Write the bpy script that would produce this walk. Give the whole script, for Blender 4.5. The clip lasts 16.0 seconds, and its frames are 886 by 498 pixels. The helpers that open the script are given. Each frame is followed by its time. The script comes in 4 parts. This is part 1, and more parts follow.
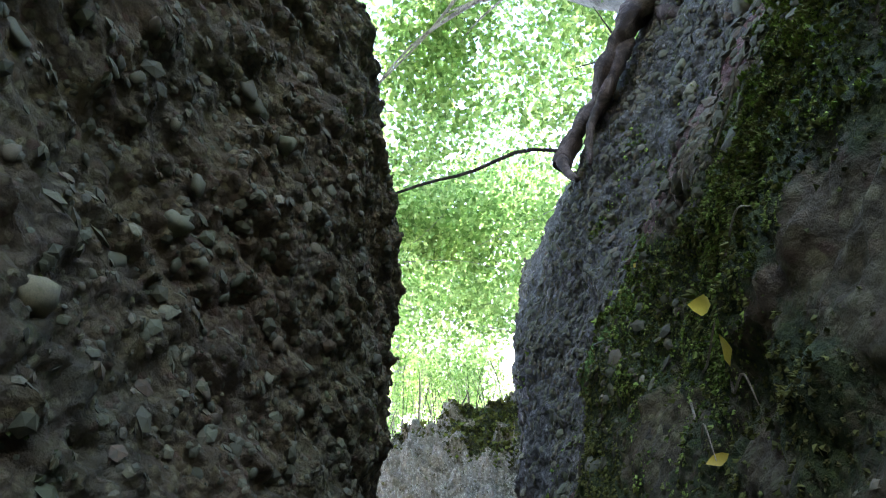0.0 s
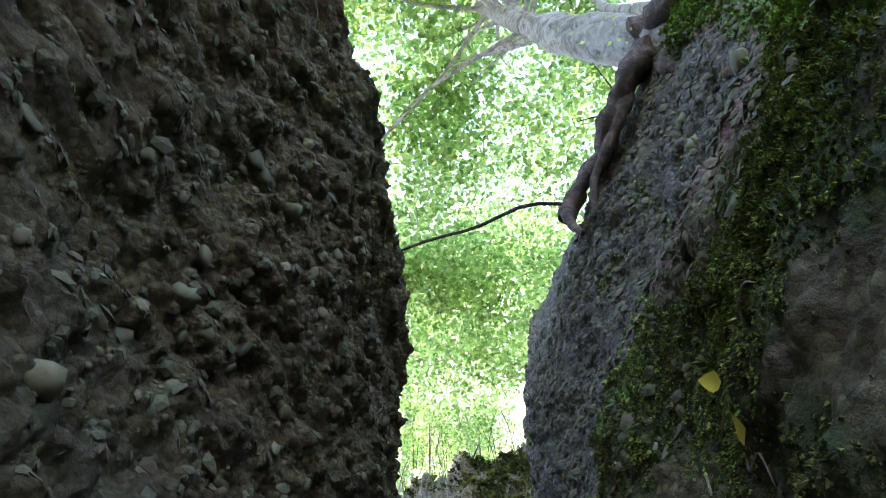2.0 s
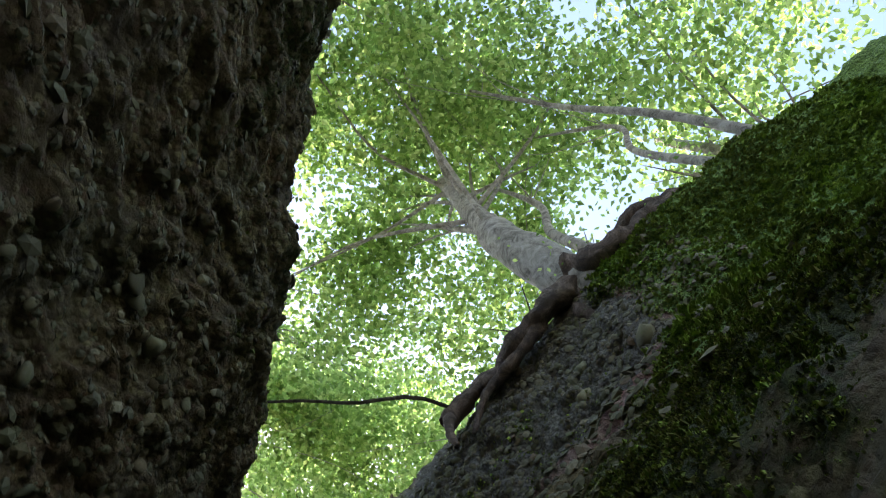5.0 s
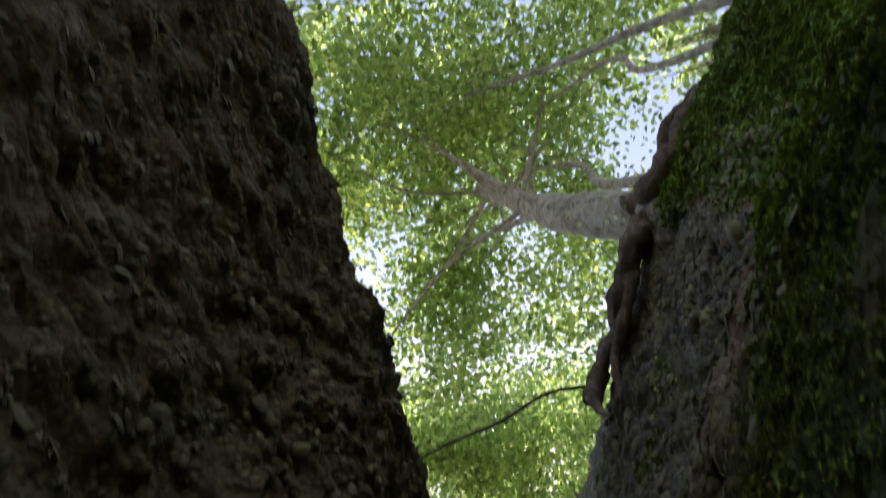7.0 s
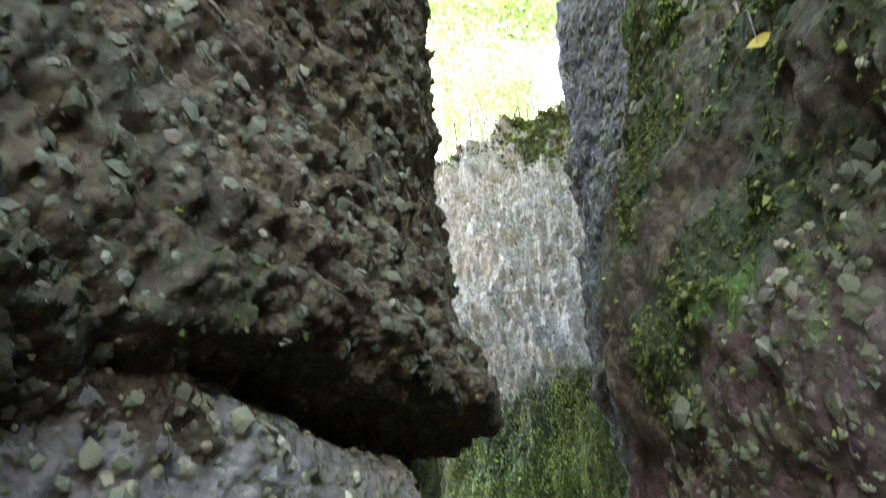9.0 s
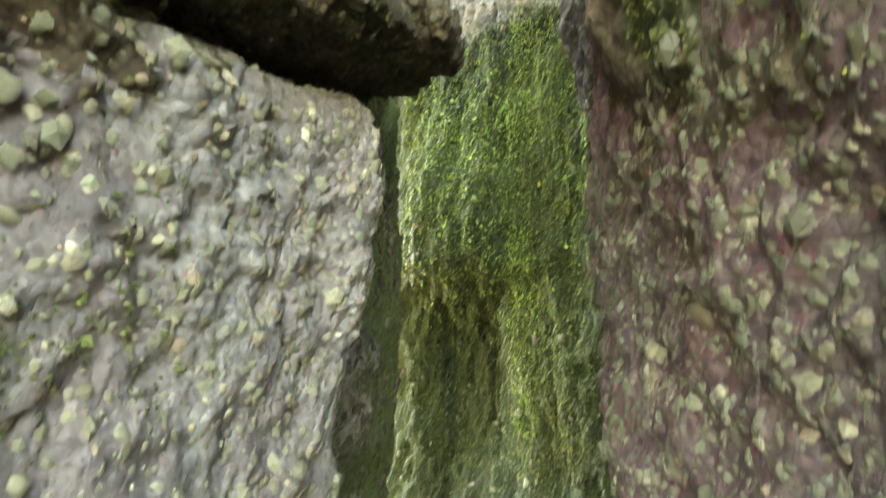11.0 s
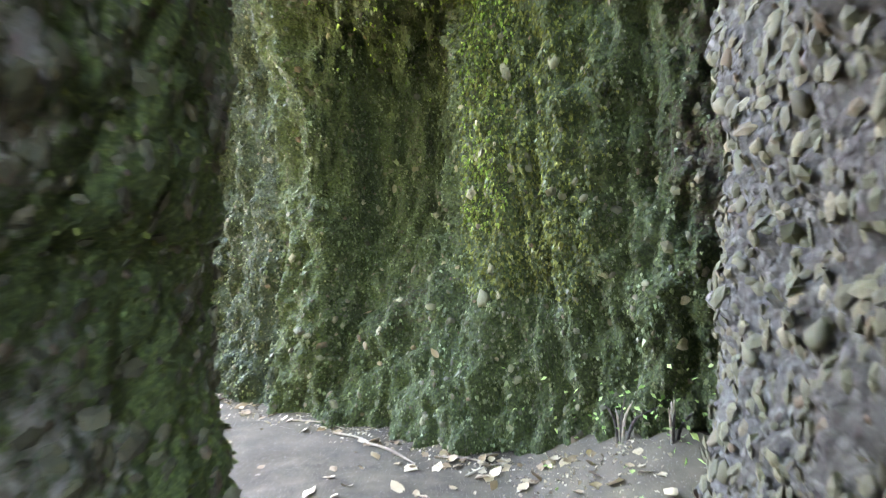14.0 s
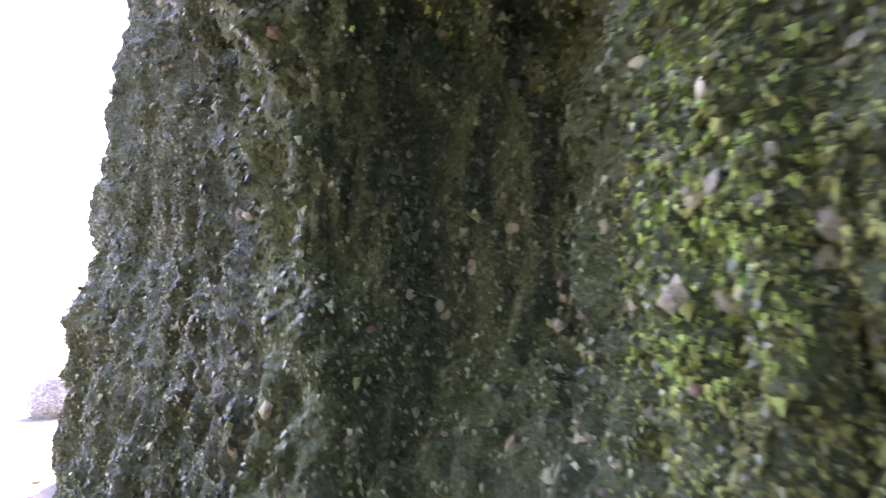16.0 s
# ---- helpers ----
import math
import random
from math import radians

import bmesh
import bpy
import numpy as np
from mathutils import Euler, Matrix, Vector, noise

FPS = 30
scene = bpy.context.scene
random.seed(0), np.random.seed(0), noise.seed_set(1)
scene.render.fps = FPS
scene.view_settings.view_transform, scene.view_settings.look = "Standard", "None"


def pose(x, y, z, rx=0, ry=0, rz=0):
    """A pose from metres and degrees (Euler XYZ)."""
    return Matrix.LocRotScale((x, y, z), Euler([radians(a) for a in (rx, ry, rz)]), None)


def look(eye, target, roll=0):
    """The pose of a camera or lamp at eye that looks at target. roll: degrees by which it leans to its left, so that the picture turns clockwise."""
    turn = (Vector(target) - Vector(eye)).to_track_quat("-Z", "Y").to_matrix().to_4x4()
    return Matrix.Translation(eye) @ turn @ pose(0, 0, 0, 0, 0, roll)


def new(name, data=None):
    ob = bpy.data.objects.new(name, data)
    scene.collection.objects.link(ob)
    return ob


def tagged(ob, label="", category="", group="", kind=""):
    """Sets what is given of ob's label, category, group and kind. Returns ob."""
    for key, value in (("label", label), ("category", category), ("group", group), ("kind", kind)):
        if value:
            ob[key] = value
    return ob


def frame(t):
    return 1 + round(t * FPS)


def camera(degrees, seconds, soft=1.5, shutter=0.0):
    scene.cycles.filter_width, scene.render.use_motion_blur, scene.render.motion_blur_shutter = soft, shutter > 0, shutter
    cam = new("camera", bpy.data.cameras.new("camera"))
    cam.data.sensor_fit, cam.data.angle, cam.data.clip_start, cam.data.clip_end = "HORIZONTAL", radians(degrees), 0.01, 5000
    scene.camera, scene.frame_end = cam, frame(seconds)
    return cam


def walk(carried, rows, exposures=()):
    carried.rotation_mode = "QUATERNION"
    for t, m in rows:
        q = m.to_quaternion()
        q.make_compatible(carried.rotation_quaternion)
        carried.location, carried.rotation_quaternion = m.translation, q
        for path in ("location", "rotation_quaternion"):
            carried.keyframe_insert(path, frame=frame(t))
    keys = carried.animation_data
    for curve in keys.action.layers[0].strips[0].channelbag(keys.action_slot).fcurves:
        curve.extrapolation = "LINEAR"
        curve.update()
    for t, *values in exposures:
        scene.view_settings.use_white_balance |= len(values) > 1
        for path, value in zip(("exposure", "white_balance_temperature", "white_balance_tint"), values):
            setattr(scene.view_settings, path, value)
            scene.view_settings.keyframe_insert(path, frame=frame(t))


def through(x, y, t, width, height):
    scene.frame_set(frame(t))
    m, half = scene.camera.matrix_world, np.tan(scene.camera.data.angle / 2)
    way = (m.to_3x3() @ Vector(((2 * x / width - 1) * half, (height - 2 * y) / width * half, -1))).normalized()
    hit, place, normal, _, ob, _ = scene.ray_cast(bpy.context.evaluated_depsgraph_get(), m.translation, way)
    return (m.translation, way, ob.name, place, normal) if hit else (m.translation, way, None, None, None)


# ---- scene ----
cam = camera(68.0, 16.0, soft=1.0, shutter=0.35)
PATH = [
    (0, (0.976, 0.078, 1.714), (0.905, 0.861, 3.553), -0.8),
    (0.5, (0.969, 0.077, 1.712), (0.902, 0.785, 3.581), -0.7),
    (1, (0.959, 0.074, 1.716), (0.887, 0.749, 3.597), -0.5),
    (1.5, (0.956, 0.066, 1.714), (0.877, 0.734, 3.597), -0.4),
    (2, (0.987, 0.02, 1.736), (0.909, 0.671, 3.626), -0.4),
    (2.5, (0.997, 0.043, 1.734), (0.932, 0.664, 3.634), 0.0),
    (3, (1.047, 0.003, 1.759), (1.053, 0.621, 3.661), 0.8),
    (3.5, (1.104, -0.076, 1.792), (1.237, 0.477, 3.71), -3.4),
    (4, (1.093, -0.101, 1.828), (1.278, 0.293, 3.78), -10.4),
    (4.5, (1.098, -0.114, 1.857), (1.268, 0.179, 3.828), -15.1),
    (4.7, (1.085, -0.137, 1.869), (1.245, 0.121, 3.846), -17.0),
    (6.8, (1.086, -0.228, 1.826), (1.057, -0.169, 3.825), 13.2),
    (7, (1.099, -0.156, 1.821), (1.034, 0.005, 3.814), 8.1),
    (7.5, (1.055, 0.037, 1.783), (0.921, 0.479, 3.729), 3.1),
    (8, (1.034, 0.118, 1.724), (0.831, 0.871, 3.566), 1.1),
    (8.5, (0.998, 0.207, 1.63), (0.712, 1.323, 3.265), -0.2),
    (8.7, (0.994, 0.225, 1.603), (0.669, 1.469, 3.136), -0.5),
    (10.8, (0.928, 0.369, 1.723), (0.628, 2.263, 2.293), -2.0),
    (11, (0.944, 0.369, 1.664), (0.59, 2.285, 2.117), -2.2),
    (11.5, (0.978, 0.415, 1.499), (0.364, 2.312, 1.658), -1.4),
    (12, (0.827, 0.561, 1.417), (0.121, 2.431, 1.388), -1.4),
    (12.5, (0.686, 0.998, 1.374), (0.129, 2.918, 1.298), -1.4),
    (13, (0.503, 1.521, 1.341), (0.065, 3.471, 1.264), -1.3),
    (13.5, (0.535, 2.178, 1.338), (0.319, 4.164, 1.259), -1.7),
    (14, (0.569, 2.869, 1.369), (0.395, 4.86, 1.284), -2.0),
    (14.5, (0.587, 3.634, 1.389), (0.435, 5.628, 1.333), -2.1),
    (15, (0.44, 4.282, 1.446), (0.251, 6.273, 1.438), -2.1),
    (15.5, (0.429, 4.889, 1.531), (0.167, 6.871, 1.579), -2.1),
    (16, (0.236, 5.414, 1.589), (-0.213, 7.361, 1.683), -2.2),
]

EXPOSURES = [(0.0, 3.5, 6200, 24), (2.5, 3.35, 6400, 21), (4.7, 2.5, 7100, 17), (6.8, 1.9, 8200, 25), (7.6, 2.1, 8000, 22), (8.2, 3.3, 6900, 24), (8.7, 4.45, 6800, 26), (10.8, 5.85, 9000, 19), (13.3, 5.85, 8000, 22), (14.5, 5.3, 6500, 34), (15.0, 5.1, 6300, 52), (16.0, 5.2, 6300, 58)]
walk(cam, [(t, look(e, g, r)) for t, e, g, r in PATH], EXPOSURES)

# ---- light ----
SUN_ELEVATION, SUN_AZIMUTH = radians(45), radians(-12)
world = bpy.data.worlds.new("forest_sky")
scene.world = world
world.use_nodes = True
wn = world.node_tree.nodes
sky = wn.new("ShaderNodeTexSky")
sky.sky_type, sky.sun_disc = "NISHITA", False
sky.sun_elevation, sky.sun_rotation = SUN_ELEVATION, SUN_AZIMUTH
world.node_tree.links.new(sky.outputs[0], wn["Background"].inputs[0])
wn["Background"].inputs[1].default_value = 0.15
sun_data = bpy.data.lights.new("sun", "SUN")
sun_data.energy, sun_data.angle, sun_data.color = 5.0, radians(0.6), (1.0, 0.95, 0.86)
sun = new("sun", sun_data)
sun_way = Vector((math.sin(SUN_AZIMUTH) * math.cos(SUN_ELEVATION), math.cos(SUN_AZIMUTH) * math.cos(SUN_ELEVATION), math.sin(SUN_ELEVATION)))
sun.matrix_world = look(sun_way * 60, (0, 0, 0))


# ---- materials ----
class Nodes:
    """A small builder of node materials."""

    def __init__(self, name):
        self.mat = bpy.data.materials.new(name)
        self.mat.use_nodes = True
        self.tree = self.mat.node_tree
        self.bsdf = self.tree.nodes["Principled BSDF"]
        self.coord = self.tree.nodes.new("ShaderNodeTexCoord").outputs["Object"]

    def link(self, a, b):
        self.tree.links.new(a, b)

    def noise(self, scale, detail=4, rough=0.6, distort=0.0):
        n = self.tree.nodes.new("ShaderNodeTexNoise")
        n.inputs["Scale"].default_value, n.inputs["Detail"].default_value = scale, detail
        n.inputs["Roughness"].default_value, n.inputs["Distortion"].default_value = rough, distort
        self.link(self.coord, n.inputs["Vector"])
        return n.outputs["Fac"]

    def cells(self, scale, what="Color", feature="F1"):
        n = self.tree.nodes.new("ShaderNodeTexVoronoi")
        n.feature = feature
        n.inputs["Scale"].default_value = scale
        self.link(self.coord, n.inputs["Vector"])
        return n.outputs[what]

    def ramp(self, fac, *stops):
        n = self.tree.nodes.new("ShaderNodeValToRGB")
        while len(n.color_ramp.elements) < len(stops):
            n.color_ramp.elements.new(0.5)
        for e, (at, col) in zip(n.color_ramp.elements, stops):
            e.position, e.color = at, (*col, 1) if len(col) == 3 else col
        self.link(fac, n.inputs[0])
        return n.outputs[0]

    def mix(self, fac, a, b, mode="MIX"):
        n = self.tree.nodes.new("ShaderNodeMixRGB")
        n.blend_type = mode
        for sock, v in zip(n.inputs, (fac, a, b)):
            if isinstance(v, (int, float)):
                sock.default_value = v
            elif isinstance(v, tuple):
                sock.default_value = (*v, 1)
            else:
                self.link(v, sock)
        return n.outputs[0]

    def math(self, op, a, b=0.0):
        n = self.tree.nodes.new("ShaderNodeMath")
        n.operation = op
        for sock, v in zip(n.inputs, (a, b)):
            if isinstance(v, (int, float)):
                sock.default_value = v
            else:
                self.link(v, sock)
        return n.outputs[0]

    def attribute(self, name, what="Fac"):
        n = self.tree.nodes.new("ShaderNodeAttribute")
        n.attribute_name = name
        return n.outputs[what]

    def rand(self, island=False):
        if island:
            return self.tree.nodes.new("ShaderNodeNewGeometry").outputs["Random Per Island"]
        return self.tree.nodes.new("ShaderNodeObjectInfo").outputs["Random"]

    def finish(self, colour, rough=0.9, bump=None, strength=0.5, distance=0.01, specular=0.3):
        if isinstance(colour, tuple):
            self.bsdf.inputs["Base Color"].default_value = (*colour, 1)
        else:
            self.link(colour, self.bsdf.inputs["Base Color"])
        if isinstance(rough, (int, float)):
            self.bsdf.inputs["Roughness"].default_value = rough
        else:
            self.link(rough, self.bsdf.inputs["Roughness"])
        self.bsdf.inputs["Specular IOR Level"].default_value = specular
        if bump is not None:
            n = self.tree.nodes.new("ShaderNodeBump")
            n.inputs["Strength"].default_value, n.inputs["Distance"].default_value = strength, distance
            self.link(bump, n.inputs["Height"])
            self.link(n.outputs[0], self.bsdf.inputs["Normal"])
        return self.mat


def rock_material(name, dark, mid, light, red, wet=0.7, green=1.0, lush=1.0, blue=1.0):
    """Conglomerate: a sandy matrix full of small pebbles, stained, with moss where the mesh's 'moss' attribute says so."""
    n = Nodes(name)
    broad = n.noise(1.3, 5, 0.6)
    matrix = n.ramp(n.noise(14, 6, 0.7), (0.28, dark), (0.55, mid), (0.8, light))
    pebbles = n.ramp(n.cells(34), (0.1, dark), (0.4, mid), (0.62, light), (0.8, red), (0.95, mid))
    edge = n.cells(34, "Distance")
    base = n.mix(n.ramp(edge, (0.35, (0.75, 0.75, 0.75)), (0.6, (0.0, 0.0, 0.0))), matrix, pebbles)
    base = n.mix(n.ramp(broad, (0.35, (0.0, 0.0, 0.0)), (0.7, (0.55, 0.55, 0.55))), base, red)
    base = n.mix(n.ramp(n.noise(3.1, 4), (0.45, (0.0, 0.0, 0.0)), (0.75, (0.5, 0.5, 0.5))), base, (0.06, 0.062, 0.05))
    moss = n.ramp(n.noise(60, 5, 0.75), (0.3, (0.018 * lush, 0.026 * green * lush, 0.009 * lush * blue)), (0.52, (0.05 * lush, 0.07 * green * lush, 0.02 * lush * blue)), (0.78, (0.13 * lush, 0.165 * green * lush, 0.045 * lush * blue)))
    fac = n.math("ADD", n.attribute("moss"), n.math("MULTIPLY", n.math("SUBTRACT", n.noise(22, 5, 0.7), 0.5), 1.1))
    fac = n.ramp(fac, (0.38, (0.0, 0.0, 0.0)), (0.62, (1.0, 1.0, 1.0)))
    col = n.mix(fac, base, moss)
    height = n.math("ADD", n.noise(45, 6, 0.75), n.math("MULTIPLY", edge, -0.8))
    return n.finish(col, n.ramp(n.noise(9, 3), (0.3, (wet, wet, wet)), (0.7, (0.95, 0.95, 0.95))), height, 1.0, 0.035)


ROCK_LEFT = rock_material("rock_left", (0.04, 0.033, 0.017), (0.12, 0.104, 0.045), (0.28, 0.255, 0.12), (0.115, 0.06, 0.034))
ROCK_PALE = rock_material("rock_pale", (0.16, 0.15, 0.12), (0.37, 0.36, 0.28), (0.55, 0.54, 0.43), (0.31, 0.215, 0.185), lush=2.0)
ROCK_RIGHT = rock_material("rock_right", (0.075, 0.05, 0.042), (0.19, 0.14, 0.11), (0.36, 0.33, 0.23), (0.22, 0.088, 0.08), green=1.3, lush=2.4)
ROCK_RIGHT_FAR = rock_material("rock_right_far", (0.03, 0.03, 0.025), (0.11, 0.11, 0.09), (0.27, 0.272, 0.235), (0.10, 0.085, 0.07), lush=1.5)
ROCK_BROWN = rock_material("rock_brown", (0.018, 0.015, 0.007), (0.052, 0.043, 0.02), (0.11, 0.095, 0.05), (0.06, 0.034, 0.02), wet=0.6)
ROCK_GREY = rock_material("rock_grey", (0.06, 0.058, 0.05), (0.27, 0.265, 0.235), (0.58, 0.57, 0.52), (0.2, 0.17, 0.12), lush=0.6, blue=1.5)


def pebble_material(name, island, shade=1.0):
    n = Nodes(name)
    stops = [(0.0, (0.085, 0.08, 0.06)), (0.35, (0.17, 0.17, 0.125)), (0.6, (0.14, 0.155, 0.12)), (0.78, (0.26, 0.25, 0.19)), (0.9, (0.19, 0.125, 0.1)), (0.98, (0.40, 0.39, 0.33))]
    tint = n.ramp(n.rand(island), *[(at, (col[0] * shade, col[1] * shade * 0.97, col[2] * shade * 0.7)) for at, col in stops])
    dirt = n.noise(24, 5, 0.7)
    col = n.mix(n.ramp(dirt, (0.38, (0.85, 0.85, 0.85)), (0.62, (0.0, 0.0, 0.0))), tint, (0.10 * shade, 0.098 * shade, 0.058 * shade))
    col = n.mix(n.ramp(n.noise(4, 4), (0.5, (0.0, 0.0, 0.0)), (0.72, (0.6, 0.6, 0.6))), col, (0.075, 0.09, 0.035))
    return n.finish(col, 0.75, n.noise(120, 4, 0.7), 0.35, 0.004)


PEBBLE = pebble_material("pebble", False)
PEBBLES = pebble_material("pebbles", True)
# the dark copies put part of the overhang's shade into the stone colour
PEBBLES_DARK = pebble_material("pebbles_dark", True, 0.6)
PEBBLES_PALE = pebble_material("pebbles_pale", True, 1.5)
PEBBLE_DARK = pebble_material("pebble_dark", False, 0.65)
PEBBLE_PALE = pebble_material("pebble_pale", False, 1.5)


def moss_material(name, low, mid, high, rough=0.95, specular=0.15):
    n = Nodes(name)
    col = n.ramp(n.rand(True), (0.05, low), (0.5, mid), (0.95, high))
    col = n.mix(n.ramp(n.noise(2.2, 4), (0.35, (0.0, 0.0, 0.0)), (0.7, (0.6, 0.6, 0.6))), col, (0.10, 0.085, 0.03))
    return n.finish(col, rough, None, specular=specular)


MOSS = moss_material("moss", (0.035, 0.052, 0.017), (0.085, 0.12, 0.032), (0.18, 0.225, 0.06))

MOSS_DEEP = moss_material("moss_deep", (0.026, 0.04, 0.016), (0.075, 0.11, 0.04), (0.175, 0.225, 0.092), 0.5, 0.4)
MOSS_OLIVE = moss_material("moss_olive", (0.055, 0.072, 0.018), (0.125, 0.15, 0.035), (0.23, 0.255, 0.07))
MOSS_BRIGHT = moss_material("moss_bright", (0.095, 0.165, 0.028), (0.22, 0.35, 0.06), (0.36, 0.48, 0.11))


def leaf_material(name, stops, through=0.55, island=True):
    """A thin leaf that lets light through."""
    n = Nodes(name)
    col = n.ramp(n.rand(island), *stops)
    col = n.mix(n.ramp(n.noise(40, 3), (0.35, (0.0, 0.0, 0.0)), (0.75, (0.35, 0.35, 0.35))), col, (0.1, 0.13, 0.03))
    n.finish(col, 0.5, specular=0.4)
    t = n.tree.nodes.new("ShaderNodeBsdfTranslucent")
    n.link(col, t.inputs[0])
    m = n.tree.nodes.new("ShaderNodeMixShader")
    m.inputs[0].default_value = through
    n.link(n.bsdf.outputs[0], m.inputs[1])
    n.link(t.outputs[0], m.inputs[2])
    n.link(m.outputs[0], n.tree.nodes["Material Output"].inputs[0])
    return n.mat


LEAF = leaf_material("beech_leaf", [(0.0, (0.13, 0.24, 0.06)), (0.5, (0.31, 0.50, 0.14)), (1.0, (0.60, 0.74, 0.28))], 0.65)
LEAF_DRY = leaf_material("dry_leaf", [(0.0, (0.17, 0.10, 0.05)), (0.45, (0.34, 0.25, 0.14)), (1.0, (0.56, 0.46, 0.29))], 0.15, False)
LEAF_YELLOW = leaf_material("yellow_leaf", [(0.0, (0.55, 0.36, 0.03)), (1.0, (0.68, 0.55, 0.07))], 0.3, False)


def bark_material(name, a, b, c):
    n = Nodes(name)
    col = n.mix(n.ramp(n.noise(2.3, 5, 0.7, 1.0), (0.52, (0.0, 0.0, 0.0)), (0.66, (0.8, 0.8, 0.8))), n.ramp(n.noise(9, 6, 0.75, 0.8), (0.34, a), (0.5, b), (0.68, c)), a)
    return n.finish(col, 0.85, n.noise(30, 6, 0.8, 1.5), 0.9, 0.03)


BARK = bark_material("beech_bark", (0.10, 0.095, 0.08), (0.30, 0.29, 0.25), (0.45, 0.44, 0.40))
BARK_ROOT = bark_material("root_bark", (0.03, 0.023, 0.018), (0.10, 0.075, 0.058), (0.24, 0.19, 0.155))
TWIG = bark_material("dark_twig", (0.03, 0.026, 0.02), (0.07, 0.06, 0.045), (0.15, 0.13, 0.1))
TWIG_PALE = bark_material("pale_twig", (0.22, 0.17, 0.12), (0.38, 0.32, 0.23), (0.5, 0.45, 0.36))


def soil_material():
    n = Nodes("path_soil")
    col = n.ramp(n.noise(5, 8, 0.7), (0.3, (0.032, 0.026, 0.015)), (0.52, (0.066, 0.055, 0.033)), (0.75, (0.11, 0.093, 0.057)))
    col = n.mix(n.ramp(n.noise(0.9, 4), (0.4, (0.0, 0.0, 0.0)), (0.7, (0.6, 0.6, 0.6))), col, (0.12, 0.10, 0.07))
    col = n.mix(n.ramp(n.noise(90, 3), (0.6, (0.0, 0.0, 0.0)), (0.75, (0.5, 0.5, 0.5))), col, (0.42, 0.4, 0.33))
    return n.finish(col, 0.95, n.noise(70, 6, 0.75), 0.5, 0.012)


SOIL = soil_material()


# ---- shape helpers ----
def lattice(ix, iy, iz, seed):
    h = (ix * 374761393 + iy * 668265263 + iz * 2147483647 + seed * 1274126177) & 0xFFFFFFFF
    h = ((h ^ (h >> 13)) * 1274126177) & 0xFFFFFFFF
    return ((h ^ (h >> 16)) & 0xFFFF) / 65535.0


def smooth_noise(p, seed=0):
    """Value noise from -1 to 1 at an array of places."""
    c = np.floor(p).astype(np.int64)
    f = p - c
    f = f * f * (3 - 2 * f)
    out = np.zeros(len(p))
    for dx in (0, 1):
        for dy in (0, 1):
            for dz in (0, 1):
                w = np.abs(1 - dx - f[:, 0]) * np.abs(1 - dy - f[:, 1]) * np.abs(1 - dz - f[:, 2])
                out += w * lattice(c[:, 0] + dx, c[:, 1] + dy, c[:, 2] + dz, seed)
    return out * 2 - 1


def fbm(p, scale, octaves=4, seed=0, gain=0.5):
    out, amp = np.zeros(len(p)), 1.0
    for o in range(octaves):
        out += amp * smooth_noise(p * scale, seed + o)
        scale, amp = scale * 2.03, amp * gain
    return out


def cobbles(p, size, seed=0):
    """Rounded bumps, one to each cell: 1 on a pebble's crown, 0 in the joints."""
    q = p / size
    c = np.floor(q).astype(np.int64)
    best, pick = np.full(len(p), 9.0), np.zeros(len(p))
    for dx in (-1, 0, 1):
        for dy in (-1, 0, 1):
            for dz in (-1, 0, 1):
                i, j, k = c[:, 0] + dx, c[:, 1] + dy, c[:, 2] + dz
                o = np.stack((i + lattice(i, j, k, seed), j + lattice(i, j, k, seed + 1), k + lattice(i, j, k, seed + 2)), 1)
                d = np.sqrt(((q - o) ** 2).sum(1))
                near = d < best
                best, pick = np.where(near, d, best), np.where(near, lattice(i, j, k, seed + 3), pick)
    return np.sqrt(np.clip(1 - (best / 0.72) ** 2, 0, 1)) * (0.25 + 0.75 * pick)


def spline(points, count):
    """A smooth line of count points through the control points (Catmull-Rom, evenly spaced)."""
    p = np.array(points, float)
    p = np.vstack((2 * p[0] - p[1], p, 2 * p[-1] - p[-2]))
    seg = len(p) - 3
    t = np.linspace(0, seg - 1e-6, count)
    i = t.astype(int)
    f = (t - i)[:, None]
    a, b, c, d = p[i], p[i + 1], p[i + 2], p[i + 3]
    return 0.5 * (2 * b + (c - a) * f + (2 * a - 5 * b + 4 * c - d) * f ** 2 + (3 * b - a - 3 * c + d) * f ** 3)


def even(line, count):
    """The same line with its points spread evenly along it."""
    s = np.concatenate(([0], np.cumsum(np.linalg.norm(np.diff(line, axis=0), axis=1))))
    w = np.linspace(0, s[-1], count)
    return np.stack([np.interp(w, s, line[:, k]) for k in range(3)], 1)


def loft(sections, nu, nv):
    """A grid (nv, nu, 3) over sections, each a list of (x, y, z), from the foot up."""
    lines = np.stack([spline(s, nu) for s in sections])
    rows = np.stack([spline(lines[:, i], nv * 2) for i in range(nu)], 1)
    mean = rows.mean(1)
    s = np.concatenate(([0], np.cumsum(np.linalg.norm(np.diff(mean, axis=0), axis=1))))
    w = np.linspace(0, s[-1], nv)
    k = np.clip(np.searchsorted(s, w) - 1, 0, len(s) - 2)
    f = ((w - s[k]) / (s[k + 1] - s[k]))[:, None, None]
    return rows[k] * (1 - f) + rows[k + 1] * f


def grid_normals(g):
    du, dv = np.gradient(g, axis=1), np.gradient(g, axis=0)
    n = np.cross(du, dv)
    return n / np.maximum(np.linalg.norm(n, axis=2, keepdims=True), 1e-9)


